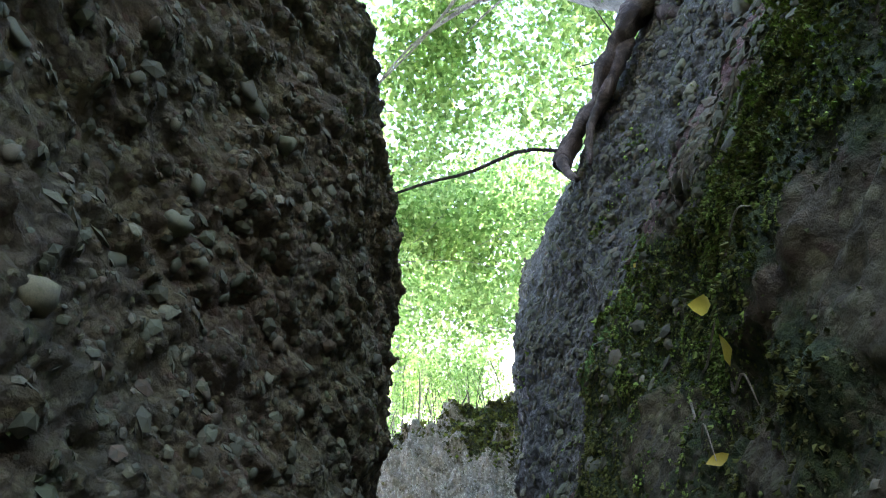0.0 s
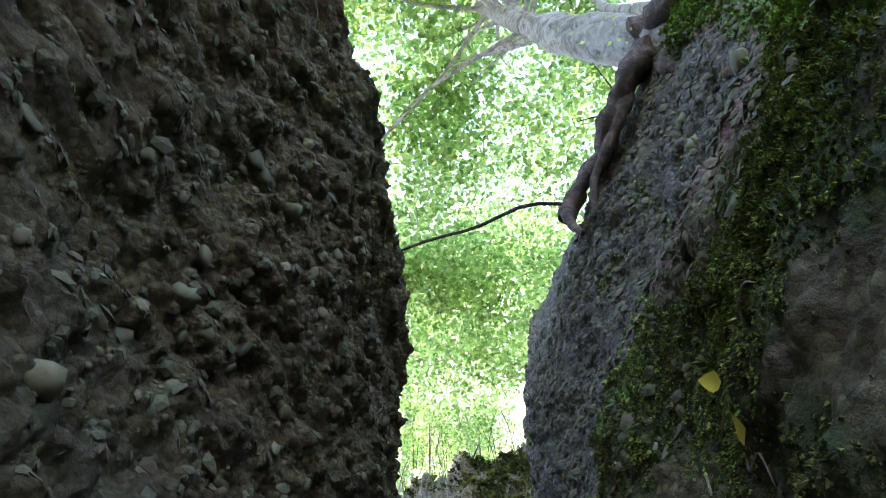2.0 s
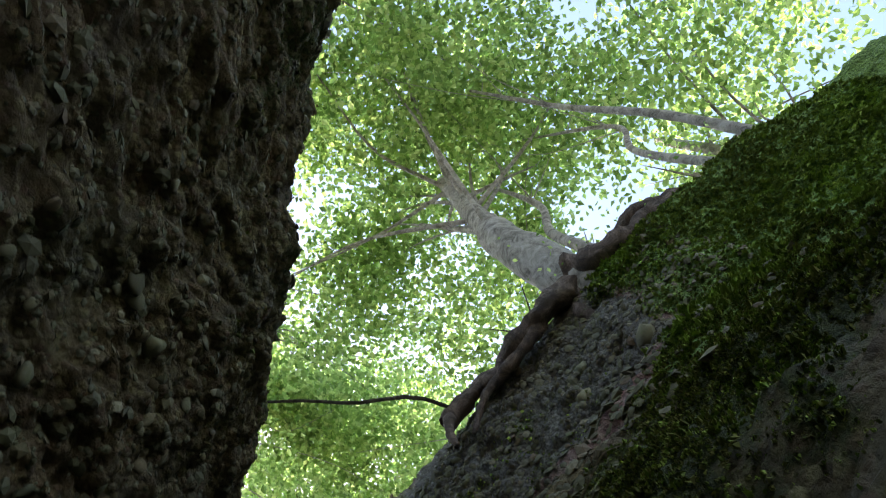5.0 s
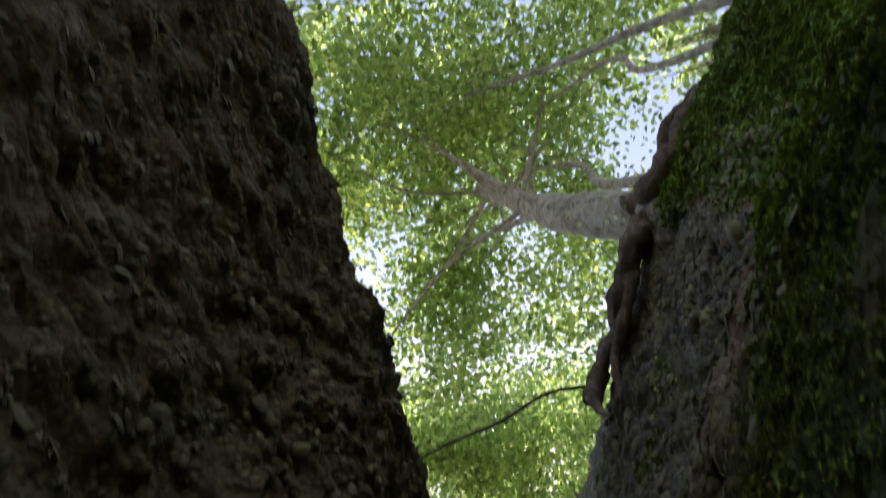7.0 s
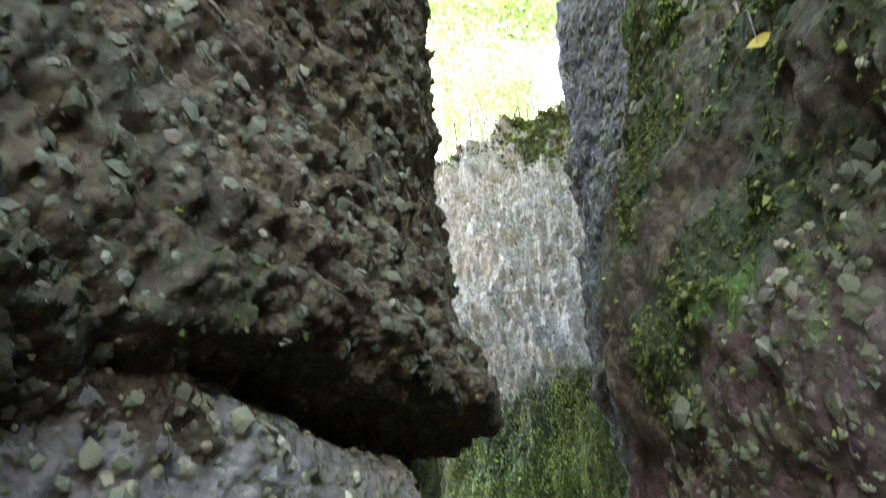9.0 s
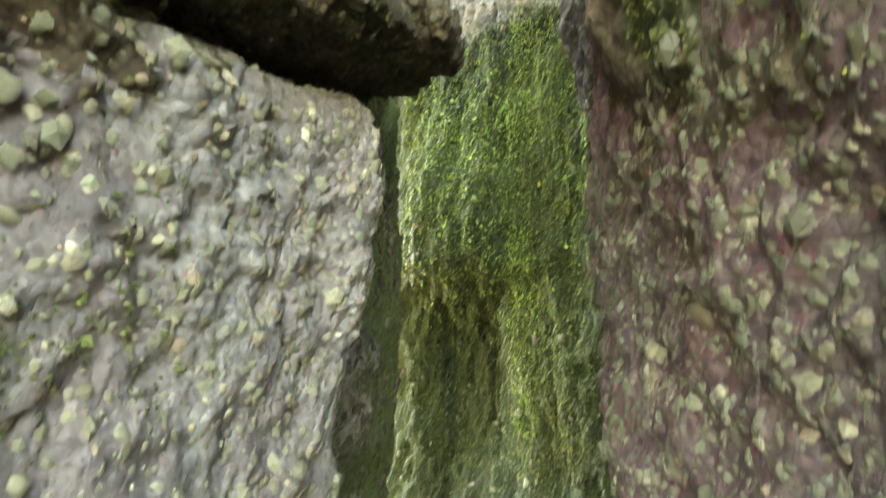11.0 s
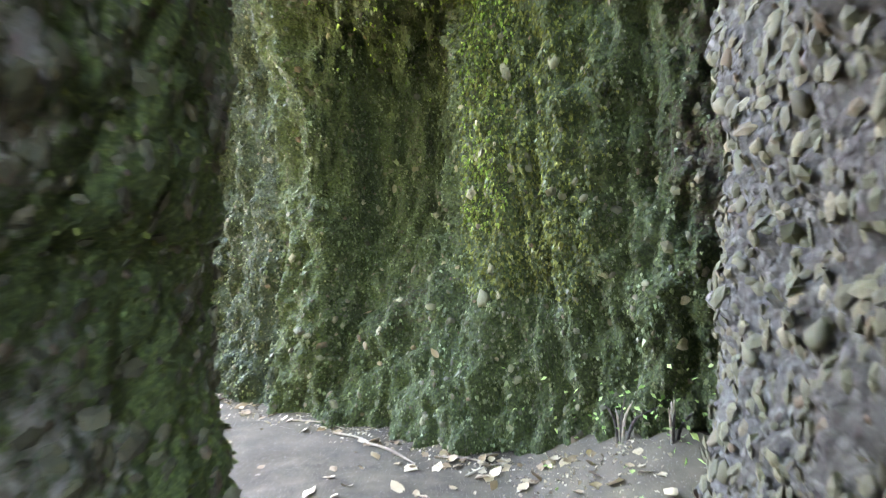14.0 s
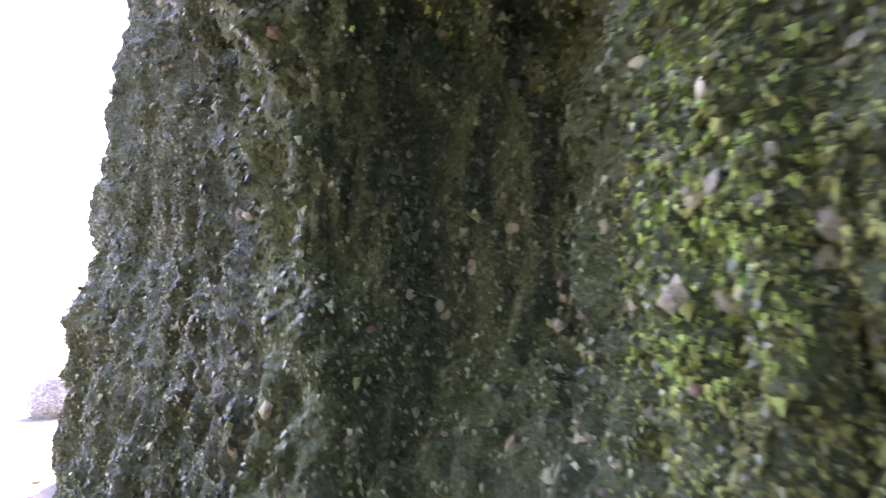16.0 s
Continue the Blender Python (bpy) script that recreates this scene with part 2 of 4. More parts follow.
def mesh_object(name, verts, faces, material, smooth=True, parent=None):
    me = bpy.data.meshes.new(name)
    verts, faces = np.asarray(verts, np.float32), np.asarray(faces, np.int32)
    me.vertices.add(len(verts))
    me.vertices.foreach_set("co", verts.ravel())
    k = faces.shape[1]
    me.loops.add(faces.size)
    me.loops.foreach_set("vertex_index", faces.ravel())
    me.polygons.add(len(faces))
    me.polygons.foreach_set("loop_start", np.arange(0, faces.size, k, dtype=np.int32))
    me.polygons.foreach_set("use_smooth", np.full(len(faces), smooth))
    me.update(calc_edges=True)
    me.materials.append(material)
    ob = new(name, me)
    if parent:
        ob.parent = parent
    return ob


def grid_faces(nv, nu):
    i = np.arange(nv * nu).reshape(nv, nu)
    return np.stack((i[:-1, :-1], i[:-1, 1:], i[1:, 1:], i[1:, :-1]), -1).reshape(-1, 4)


class Rock:
    """A rock face: a lofted, roughened sheet, with what is needed to set pebbles and moss on it."""

    def __init__(self, name, sections, nu, nv, material, rough, moss, flip=False, label="", cobble=0.03):
        g = loft(sections, nu, nv)
        n = grid_normals(g) * (-1 if flip else 1)
        p = g.reshape(-1, 3)
        n = n.reshape(-1, 3)
        d = rough(p) + 0.05 * fbm(p, 2.2, 3, 11) + 0.018 * fbm(p, 9, 3, 12)
        d += 0.010 * fbm(p, 24, 2, 13) + 0.02 * np.abs(fbm(p * np.array((1, 1, 1.7)), 6.5, 3, 14))
        d += cobble * (0.7 * cobbles(p, 0.085, 21) + 0.5 * cobbles(p, 0.04, 22))
        p = p + n * d[:, None]
        self.grid = p.reshape(nv, nu, 3)
        self.normal = grid_normals(self.grid) * (-1 if flip else 1)
        self.moss = np.clip(moss(p, self.normal.reshape(-1, 3)), 0, 1)
        faces = grid_faces(nv, nu)
        self.ob = mesh_object(name, p, faces if not flip else faces[:, ::-1], material)
        a = self.ob.data.attributes.new("moss", "FLOAT", "POINT")
        a.data.foreach_set("value", self.moss.astype(np.float32))
        tagged(self.ob, label, "rock wall", kind="structure")

    def spots(self, count, rng, keep):
        """Random places on the face, evenly by area, for which keep(place, normal, moss) holds; also their normals and moss."""
        p, n = self.grid.reshape(-1, 3), self.normal.reshape(-1, 3)
        du = np.linalg.norm(np.gradient(self.grid, axis=1), axis=2)
        dv = np.linalg.norm(np.gradient(self.grid, axis=0), axis=2)
        w = (du * dv).ravel() * keep(p, n, self.moss)
        pick = rng.choice(len(p), count, p=w / w.sum())
        jit = rng.uniform(-0.5, 0.5, (count, 2))
        gu, gv = np.gradient(self.grid, axis=1).reshape(-1, 3)[pick], np.gradient(self.grid, axis=0).reshape(-1, 3)[pick]
        return p[pick] + gu * jit[:, :1] + gv * jit[:, 1:], n[pick], self.moss[pick]


def ball(rings=4, sides=7):
    """Vertices and triangles of a coarse round stone."""
    v = [(0, 0, -1)]
    for r in range(1, rings):
        a = math.pi * r / rings
        v += [(math.sin(a) * math.cos(2 * math.pi * (s + 0.5 * (r % 2)) / sides), math.sin(a) * math.sin(2 * math.pi * (s + 0.5 * (r % 2)) / sides), -math.cos(a)) for s in range(sides)]
    v.append((0, 0, 1))
    f = [(0, 1 + (s + 1) % sides, 1 + s) for s in range(sides)]
    for r in range(rings - 2):
        a, b = 1 + r * sides, 1 + (r + 1) * sides
        for s in range(sides):
            t = (s + 1) % sides
            f += [(a + s, a + t, b + s), (a + t, b + t, b + s)]
    top = len(v) - 1
    f += [(top, top - sides + s, top - sides + (s + 1) % sides) for s in range(sides)]
    return np.array(v), np.array(f)


def frames_on(normals, rng):
    """For each normal a turned set of axes (x, y across the face, z out of it)."""
    r = rng.normal(size=normals.shape)
    x = r - normals * (r * normals).sum(1, keepdims=True)
    x /= np.maximum(np.linalg.norm(x, axis=1, keepdims=True), 1e-9)
    return x, np.cross(normals, x), normals


def strew(shape, tris, places, axes, scales):
    """One soup of many copies of a shape."""
    x, y, z = axes
    v = (shape[None, :, 0:1] * (x * scales[:, 0:1])[:, None] + shape[None, :, 1:2] * (y * scales[:, 1:2])[:, None] + shape[None, :, 2:3] * (z * scales[:, 2:3])[:, None]) + places[:, None]
    f = tris[None] + (np.arange(len(places)) * len(shape))[:, None, None]
    return v.reshape(-1, 3), f.reshape(-1, tris.shape[1])


def basis(x, y, z, s, place):
    m = Matrix.Identity(4)
    for c, (a, k) in enumerate(zip((x, y, z), s)):
        for r in range(3):
            m[r][c] = a[r] * k
    for r in range(3):
        m[r][3] = place[r]
    return m


BALL, BALL_TRIS = ball()
GRIT, GRIT_TRIS = ball(3, 5)


def stone_mesh(seed, material):
    rng = np.random.default_rng(seed)
    v = BALL * (1 + 0.2 * rng.normal(size=(len(BALL), 1)).clip(-1.5, 1.5))
    me = bpy.data.meshes.new("pebble")
    me.from_pydata(v.tolist(), [], BALL_TRIS.tolist())
    me.polygons.foreach_set("use_smooth", np.full(len(me.polygons), True))
    me.materials.append(material)
    return me


STONES = [stone_mesh(s, PEBBLE) for s in range(5)]
STONES_DARK = [stone_mesh(s, PEBBLE_DARK) for s in range(5)]
STONES_PALE = [stone_mesh(s, PEBBLE_PALE) for s in range(5)]


def set_pebbles(rock, seed, many, near, few, sizes=(0.011, 0.5), where=None, soup=None, stones=None, size=0.016):
    """Pebbles half sunk in a rock face: the many in one soup, the few in the stretch near the walk as single stones."""
    rng = np.random.default_rng(seed)
    if many:
        p, n, _ = rock.spots(many, rng, lambda p, n, m: (1.0 - 0.7 * m) * (where(p) if where else 1.0))
        r = np.clip(sizes[0] * np.exp(rng.normal(size=many) * sizes[1]), 0.006, 0.034)
        s = np.stack((r * rng.uniform(1, 1.5, many), r * rng.uniform(0.75, 1.1, many), r * rng.uniform(0.4, 0.7, many)), 1)
        v, f = strew(GRIT * (1 + 0.15 * rng.normal(size=(len(GRIT), 1)).clip(-1.5, 1.5)), GRIT_TRIS, p - n * (r * 0.12)[:, None], frames_on(n, rng), s)
        ob = mesh_object("pebble_gravel", v, f, soup or PEBBLES, smooth=False, parent=rock.ob)
        tagged(ob, "small rounded pebbles embedded in the rock", kind="stuff")
    if few:
        p, n, _ = rock.spots(few, rng, lambda p, n, m: near(p) * (1.0 - 0.5 * m))
        x, y, z = frames_on(n, rng)
        for i in range(few):
            r = float(np.clip(size * math.exp(rng.normal() * 0.4), 0.009, 0.05))
            ob = new("pebble", (stones or STONES)[i % 5])
            ob.parent = rock.ob
            ob.matrix_basis = basis(x[i], y[i], z[i], (r * rng.uniform(1, 1.5), r * rng.uniform(0.8, 1.1), r * rng.uniform(0.4, 0.65)), p[i] - n[i] * r * 0.05)


TUFT = np.array([(-0.5, 0, 0), (0.5, 0, 0), (0.15, 0.1, 1), (-0.3, 0.55, 0.1), (0.35, -0.45, 0.1), (-0.2, -0.3, 0.85), (0.55, 0.4, 0.0), (-0.1, 0.5, 0.7)], float)
TUFT_TRIS = np.array([(0, 1, 2), (3, 4, 5), (6, 3, 7), (4, 6, 2)])


def set_moss(rock, seed, count, size=0.014, droop=0.5, power=2.0, where=None, material=MOSS):
    """Moss: thousands of small hanging tufts where the face is mossy."""
    rng = np.random.default_rng(seed)
    p, n, m = rock.spots(count, rng, lambda p, n, m: np.clip(m - 0.15, 0, 1) ** power * (where(p) if where else 1.0))
    d = n - np.array((0, 0, droop))
    d /= np.linalg.norm(d, axis=1, keepdims=True)
    r = size * np.exp(rng.normal(size=count) * 0.35)
    v, f = strew(TUFT, TUFT_TRIS, p - n * 0.003, frames_on(d, rng), np.stack((r, r, r * rng.uniform(0.8, 1.7, count)), 1))
    ob = mesh_object("moss", v, f, material, smooth=False, parent=rock.ob)
    tagged(ob, "soft green moss hanging on the damp rock", kind="stuff")


def tube(points, radii, sides=8, wobble=0.0, seed=0):
    """Vertices and faces of a bent, tapered limb."""
    p = np.array(points, float)
    r = np.interp(np.linspace(0, 1, len(p)), np.linspace(0, 1, len(radii)), radii)
    t = np.gradient(p, axis=0)
    t /= np.linalg.norm(t, axis=1, keepdims=True)
    a = np.cross(t, (0.31, 0.73, 0.2))
    a /= np.linalg.norm(a, axis=1, keepdims=True)
    b = np.cross(t, a)
    ang = np.linspace(0, 2 * math.pi, sides, endpoint=False)
    ring = p[:, None] + (a[:, None] * np.cos(ang)[None, :, None] + b[:, None] * np.sin(ang)[None, :, None]) * r[:, None, None]
    v = ring.reshape(-1, 3)
    if wobble:
        c = np.repeat(p, sides, 0)
        v = c + (v - c) * (1 + wobble * fbm(v, 9, 3, seed))[:, None]
    i = np.arange(len(p) * sides).reshape(len(p), sides)
    j = np.roll(i, -1, axis=1)
    f = np.stack((i[:-1], j[:-1], j[1:], i[1:]), -1).reshape(-1, 4)
    return v, f


def limb(name, points, radii, material, parent=None, sides=8, count=16, wobble=0.1, seed=0):
    v, f = tube(spline(points, count), radii, sides, wobble, seed)
    ends = np.array([list(range(sides))[:4], list(range(len(v) - sides, len(v) - sides + 4))])
    return mesh_object(name, v, np.vstack((f, ends)), material, parent=parent)


# ---- the gorge ----
def at_height(z, points):
    return [(x, y, z) for x, y in points]


def bump(v, a, b):
    """A smooth step from 0 at a to 1 at b."""
    t = np.clip((v - a) / (b - a), 0, 1)
    return t * t * (3 - 2 * t)


def crack_line(pts, tall=0.0):
    """Raises the points of a section along the sloping crack of the left wall, and its far end by so much."""
    return [(x, y, z - 0.1 + 0.2 * (min(max(y, 0.2), 3.6) - 2.3) + tall * min(max((y - 3.1) / 1.3, 0), 1) * (0.25 if x < -2.5 else 1.0)) for x, y, z in pts]


# left wall, the boulder at the foot of it
low_0 = at_height(-0.25, [(-8, -3.4), (-2.07, -2.9), (-0.82, -1.95), (-0.62, 0.5), (-0.62, 1.8), (-0.62, 2.5), (-0.7, 2.9), (-0.8, 3.25), (-0.62, 4.0), (-0.46, 4.5), (-0.5, 4.85), (-1.15, 5.05), (-3.2, 4.9), (-9, 3.6)])
low_1 = at_height(0.55, [(-8, -3.4), (-1.95, -2.9), (-0.70, -1.95), (-0.5, 0.5), (-0.48, 1.8), (-0.42, 2.5), (-0.42, 2.86), (-0.6, 3.2), (-0.45, 4.0), (-0.32, 4.5), (-0.4, 4.85), (-1.0, 5.08), (-3.2, 4.9), (-9, 3.6)])
low_2 = at_height(1.3, [(-8, -3.4), (-1.75, -2.9), (-0.50, -1.95), (-0.3, 0.5), (-0.24, 1.7), (-0.1, 2.5), (-0.08, 2.88), (-0.34, 3.12), (-0.36, 4.0), (-0.3, 4.5), (-0.41, 4.85), (-0.95, 5.08), (-3.2, 4.9), (-9, 3.6)])
low_3 = at_height(2.0, [(-8, -3.4), (-1.65, -2.9), (-0.40, -1.95), (-0.12, 0.5), (-0.04, 1.8), (0.07, 2.5), (0.16, 2.86), (-0.06, 3.1), (-0.14, 4.0), (-0.22, 4.5), (-0.35, 4.85), (-0.95, 5.08), (-3.2, 4.9), (-9, 3.6)])
low_4 = crack_line(at_height(2.72, [(-8, -3.4), (-1.65, -2.9), (-0.40, -1.95), (-0.03, 0.5), (0.05, 1.7), (0.1, 2.4), (0.16, 2.82), (-0.04, 3.1), (-0.12, 4.0), (-0.22, 4.5), (-0.32, 4.85), (-0.85, 5.15), (-3.2, 4.9), (-9, 3.6)]), 4.2)
low_5 = crack_line(at_height(2.86, [(-8, -3.4), (-1.95, -2.9), (-0.70, -1.95), (-0.14, 0.5), (-0.06, 1.65), (-0.14, 2.3), (-0.1, 2.65), (-0.16, 3.0), (-0.22, 4.0), (-0.32, 4.5), (-0.42, 4.85), (-0.95, 5.15), (-3.2, 4.9), (-9, 3.6)]), 4.2)
low_6 = crack_line(at_height(2.9, [(-8, -3.4), (-2.2, -2.9), (-0.9, -1.95), (-0.16, 0.5), (-0.1, 1.55), (-1.2, 2.2), (-1.4, 2.5), (-1.4, 3.0), (-1.5, 3.8), (-1.6, 4.3), (-1.8, 4.6), (-2.0, 4.9), (-3.6, 4.4), (-9, 3.2)]), 4.2)


def moss_left_low(p, n):
    m = 0.12 + 0.25 * fbm(p, 1.7, 3, 41) + 0.62 * bump(p[:, 1], 2.85, 3.2) * (0.75 + 0.9 * fbm(p, 1.6, 3, 44))
    return m + 0.15 * bump(-p[:, 2], -0.8, 0.0)


low_7 = [(x - 0.35, y, z + 0.9) for x, y, z in low_6]
LEFT_LOW = Rock("wall_left_low", (low_0, low_1, low_2, low_3, low_4, low_5, low_6, low_7), 560, 290, ROCK_PALE, lambda p: 0.05 * fbm(p, 0.9, 2, 5),
                moss_left_low, label="grey-green conglomerate boulder face, mossy towards its far end", cobble=0.026)

LEFT_LOW.ob.data.materials.append(ROCK_LEFT)
cell = LEFT_LOW.grid[:-1, :-1].reshape(-1, 3)
seam = cell[:, 2] - 0.5 * cell[:, 1] + 0.2 * fbm(cell, 5, 3, 65)
LEFT_LOW.ob.data.polygons.foreach_set("material_index", ((cell[:, 1] < 1.9) & (seam > 1.75)).astype(np.int32))

# left wall, the overhanging block above the crack
up_0 = crack_line(at_height(2.86, [(-8, -3.4), (-2.2, -2.9), (-0.9, -1.95), (-0.3, 0.5), (-0.25, 1.5), (-1.1, 2.2), (-1.2, 2.5), (-1.2, 3.1), (-1.4, 3.9), (-3, 3.6), (-8, 2.4)]))
up_1 = crack_line(at_height(3.04, [(-8, -3.4), (-1.60, -2.9), (-0.35, -1.95), (0.02, 0.3), (0.06, 1.0), (0.12, 1.7), (0.28, 2.3), (0.42, 2.85), (0.05, 3.35), (-1.4, 3.6), (-8, 2.6)]))
up_2 = at_height(3.3, [(-8, -3.4), (-1.47, -2.9), (-0.22, -1.95), (0.04, 0.3), (0.12, 0.9), (0.28, 1.6), (0.42, 2.3), (0.52, 2.9), (0.12, 3.4), (-1.4, 3.6), (-8, 2.6)])
up_3 = at_height(4.0, [(-8, -3.4), (-1.31, -2.9), (-0.06, -1.95), (0.16, 0.1), (0.34, 0.8), (0.42, 1.6), (0.42, 2.3), (0.3, 2.95), (0.0, 3.4), (-1.4, 3.6), (-8, 2.6)])
up_4 = at_height(4.75, [(-8, -3.4), (-0.97, -2.9), (0.28, -1.95), (0.5, 0.1), (0.53, 0.9), (0.52, 1.6), (0.36, 2.3), (0.17, 2.85), (-0.15, 3.4), (-1.4, 3.6), (-8, 2.6)])
up_5 = at_height(5.15, [(-8, -3.4), (-0.93, -2.9), (0.32, -1.95), (0.53, 0.1), (0.55, 0.9), (0.53, 1.7), (0.28, 2.4), (0.1, 2.9), (-0.2, 3.4), (-1.4, 3.6), (-8, 2.6)])
up_6 = at_height(5.7, [(-8, -3.4), (-1.30, -2.9), (-0.05, -1.95), (0.2, 0.1), (0.24, 0.9), (0.24, 1.8), (0.12, 2.5), (0.0, 3.0), (-0.3, 3.4), (-1.4, 3.6), (-8, 2.6)])
up_7 = at_height(7.0, [(-8, -3.4), (-2.55, -2.9), (-1.30, -1.95), (-0.9, 0.1), (-0.7, 0.9), (-0.6, 1.8), (-0.5, 2.5), (-0.6, 3.0), (-0.9, 3.4), (-1.9, 3.6), (-8, 2.6)])
up_0 = [(x, y, z - 0.36 * float(bump(-y, -1.9, -1.4))) for x, y, z in up_0]
up_1 = [(x, y, z - 0.32 * float(bump(-y, -1.9, -1.2))) for x, y, z in up_1]
LEFT_TOP = Rock("wall_left_top", (up_0, up_1, up_2, up_3, up_4, up_5, up_6, up_7), 470, 380, ROCK_LEFT, lambda p: 0.04 * fbm(p, 0.9, 2, 7) + 0.055 * np.abs(fbm(p * np.array((0.6, 0.6, 2.0)), 6, 3, 24)) - 0.045,
                lambda p, n: 0.3 + 0.32 * fbm(p, 1.5, 3, 42), label="dark overhanging conglomerate block studded with pebbles", cobble=0.044)

# right wall
RIGHT_FAR = [(2.0, 5.45), (3.5, 5.4)]
right_0 = at_height(-0.25, [(9, -3.6), (3.12, -3.0), (1.82, -1.8), (1.5, 0.3), (1.4, 1.1), (1.24, 1.9), (1.12, 2.5), (1.2, 2.9), (1.1, 3.6), (1.02, 4.4), (1.2, 5.2)] + RIGHT_FAR)
right_1 = at_height(0.6, [(9, -3.6), (3.12, -3.0), (1.82, -1.8), (1.5, 0.3), (1.38, 1.1), (1.22, 1.9), (1.08, 2.45), (1.18, 2.85), (1.19, 3.6), (1.18, 4.4), (1.27, 5.15)] + RIGHT_FAR)
right_2 = at_height(1.6, [(9, -3.6), (3.3, -3.0), (2.05, -1.8), (1.5, 0.3), (1.39, 1.1), (1.22, 1.9), (1.05, 2.45), (1.16, 2.85), (1.26, 3.6), (1.3, 4.4), (1.35, 5.15)] + RIGHT_FAR)
right_3 = at_height(2.6, [(9, -3.6), (3.8, -3.0), (2.65, -1.8), (1.55, 0.3), (1.44, 0.95), (1.2, 1.6), (1.05, 2.3), (1.12, 2.8), (1.2, 3.5), (1.28, 4.3), (1.38, 5.1)] + RIGHT_FAR)
right_4 = at_height(3.5, [(9, -3.6), (4.6, -3.0), (3.4, -1.8), (1.86, 0.25), (1.57, 1.0), (1.35, 1.55), (1.24, 2.1), (1.14, 2.8), (1.12, 3.4), (1.25, 4.2), (1.4, 5.1)] + RIGHT_FAR)
right_5 = at_height(4.0, [(9, -3.6), (4.9, -3.0), (3.8, -1.8), (2.16, 0.1), (1.70, 1.0), (1.5, 1.55), (1.42, 2.05), (1.2, 2.75), (1.14, 3.3), (1.26, 4.2), (1.42, 5.1)] + RIGHT_FAR)
right_6 = at_height(5.1, [(9, -3.6), (5.6, -3.0), (4.5, -1.8), (2.8, 0.0), (2.32, 0.9), (1.9, 1.55), (1.66, 2.1), (1.3, 2.8), (1.22, 3.3), (1.3, 4.2), (1.45, 5.1)] + RIGHT_FAR)
right_7 = [(9, -3.8, 6.3), (5.0, -2.4, 6.3), (3.65, -1.3, 6.3), (2.68, -0.15, 6.25), (2.34, 0.5, 6.25), (1.95, 1.1, 6.2), (1.76, 1.6, 6.2), (1.5, 2.5, 6.3), (1.32, 3.3, 6.5), (1.4, 4.2, 6.8), (1.6, 5.1, 7.2), (2.2, 5.45, 7.4), (3.5, 5.4, 7.6)]
right_8 = [(9, -3.6, 6.55), (5.3, -2.2, 6.55), (3.95, -1.1, 6.55), (3.0, 0.1, 6.5), (2.7, 0.7, 6.5), (2.3, 1.3, 6.7), (2.05, 1.8, 7.0), (1.75, 2.6, 7.6), (1.6, 3.3, 8.2), (1.7, 4.2, 8.8), (1.9, 5.0, 9.2), (2.5, 5.35, 9.4), (3.6, 5.4, 9.6)]


def moss_right(p, n):
    """A mossy slope above a bare brown foot; the grey face farther on is almost bare."""
    y, z = p[:, 1] + 0.14 * fbm(p, 2.6, 3, 61), p[:, 2] + 0.16 * fbm(p, 3.1, 3, 48)
    shelf = bump(y, 0.7, 1.15)
    above = bump(z - 0.55 * shelf, 2.6, 2.95)
    grey = bump(y, 0.22, 0.42) * bump(z - 0.65 * shelf, 3.2, 3.45)
    slope = above * (1 - (0.72 + 0.5 * fbm(p, 3.5, 3, 69)) * grey) * bump(-p[:, 1], -2.1, -1.6)
    foot = (0.34 + 0.5 * fbm(p, 4.5, 3, 62)) * bump(-p[:, 1], -2.4, -1.6) * bump(p[:, 2], 1.9, 2.5)
    return 0.06 + 0.24 * fbm(p, 1.6, 3, 43) + 0.8 * slope + np.maximum(foot, 0) * (1 - above)


RIGHT = Rock("wall_right", (right_0, right_1, right_2, right_3, right_4, right_5, right_6, right_7, right_8), 510, 440, ROCK_RIGHT,
             lambda p: 0.05 * fbm(p, 0.8, 2, 9), moss_right, flip=True, label="reddish brown conglomerate wall with mossy slope above", cobble=0.03)
RIGHT.ob.data.materials.append(ROCK_RIGHT_FAR)
cell = RIGHT.grid[:-1, :-1].reshape(-1, 3)
grey_from = 2.8 - 0.4 * bump(cell[:, 2], 3.2, 3.6) - 2.1 * bump(cell[:, 2], 3.6, 4.1) + 0.06 * fbm(cell, 7, 3, 63)
RIGHT.ob.data.materials.append(ROCK_LEFT)
brown = (cell[:, 2] + 0.25 * fbm(cell, 3, 3, 67) > 2.2) & (cell[:, 1] + 0.2 * fbm(cell, 3, 3, 68) < 2.0) & (cell[:, 2] < 3.7)
RIGHT.ob.data.polygons.foreach_set("material_index", np.where(cell[:, 1] > grey_from, 1, np.where(brown, 2, 0)).astype(np.int32))

# the mossy wall ahead, from its left end to its right end
end_l = [(-2.6, 15.5), (-3.7, 12.6)]
far_0 = at_height(-0.25, end_l + [(-4.2, 10.4), (-3.4, 9.3), (-2.5, 8.55), (-1.85, 8.05), (-0.95, 7.42), (-0.5, 7.1), (0.0, 6.75), (0.5, 6.6), (0.95, 6.45), (1.5, 6.0), (2.2, 5.7), (3.6, 5.2)])
far_1 = at_height(0.65, end_l + [(-4.15, 10.5), (-3.3, 9.45), (-2.35, 8.72), (-1.7, 8.35), (-0.85, 7.62), (-0.42, 7.58), (0.2, 7.3), (0.6, 6.8), (0.95, 6.55), (1.45, 6.1), (2.2, 5.75), (3.6, 5.3)])
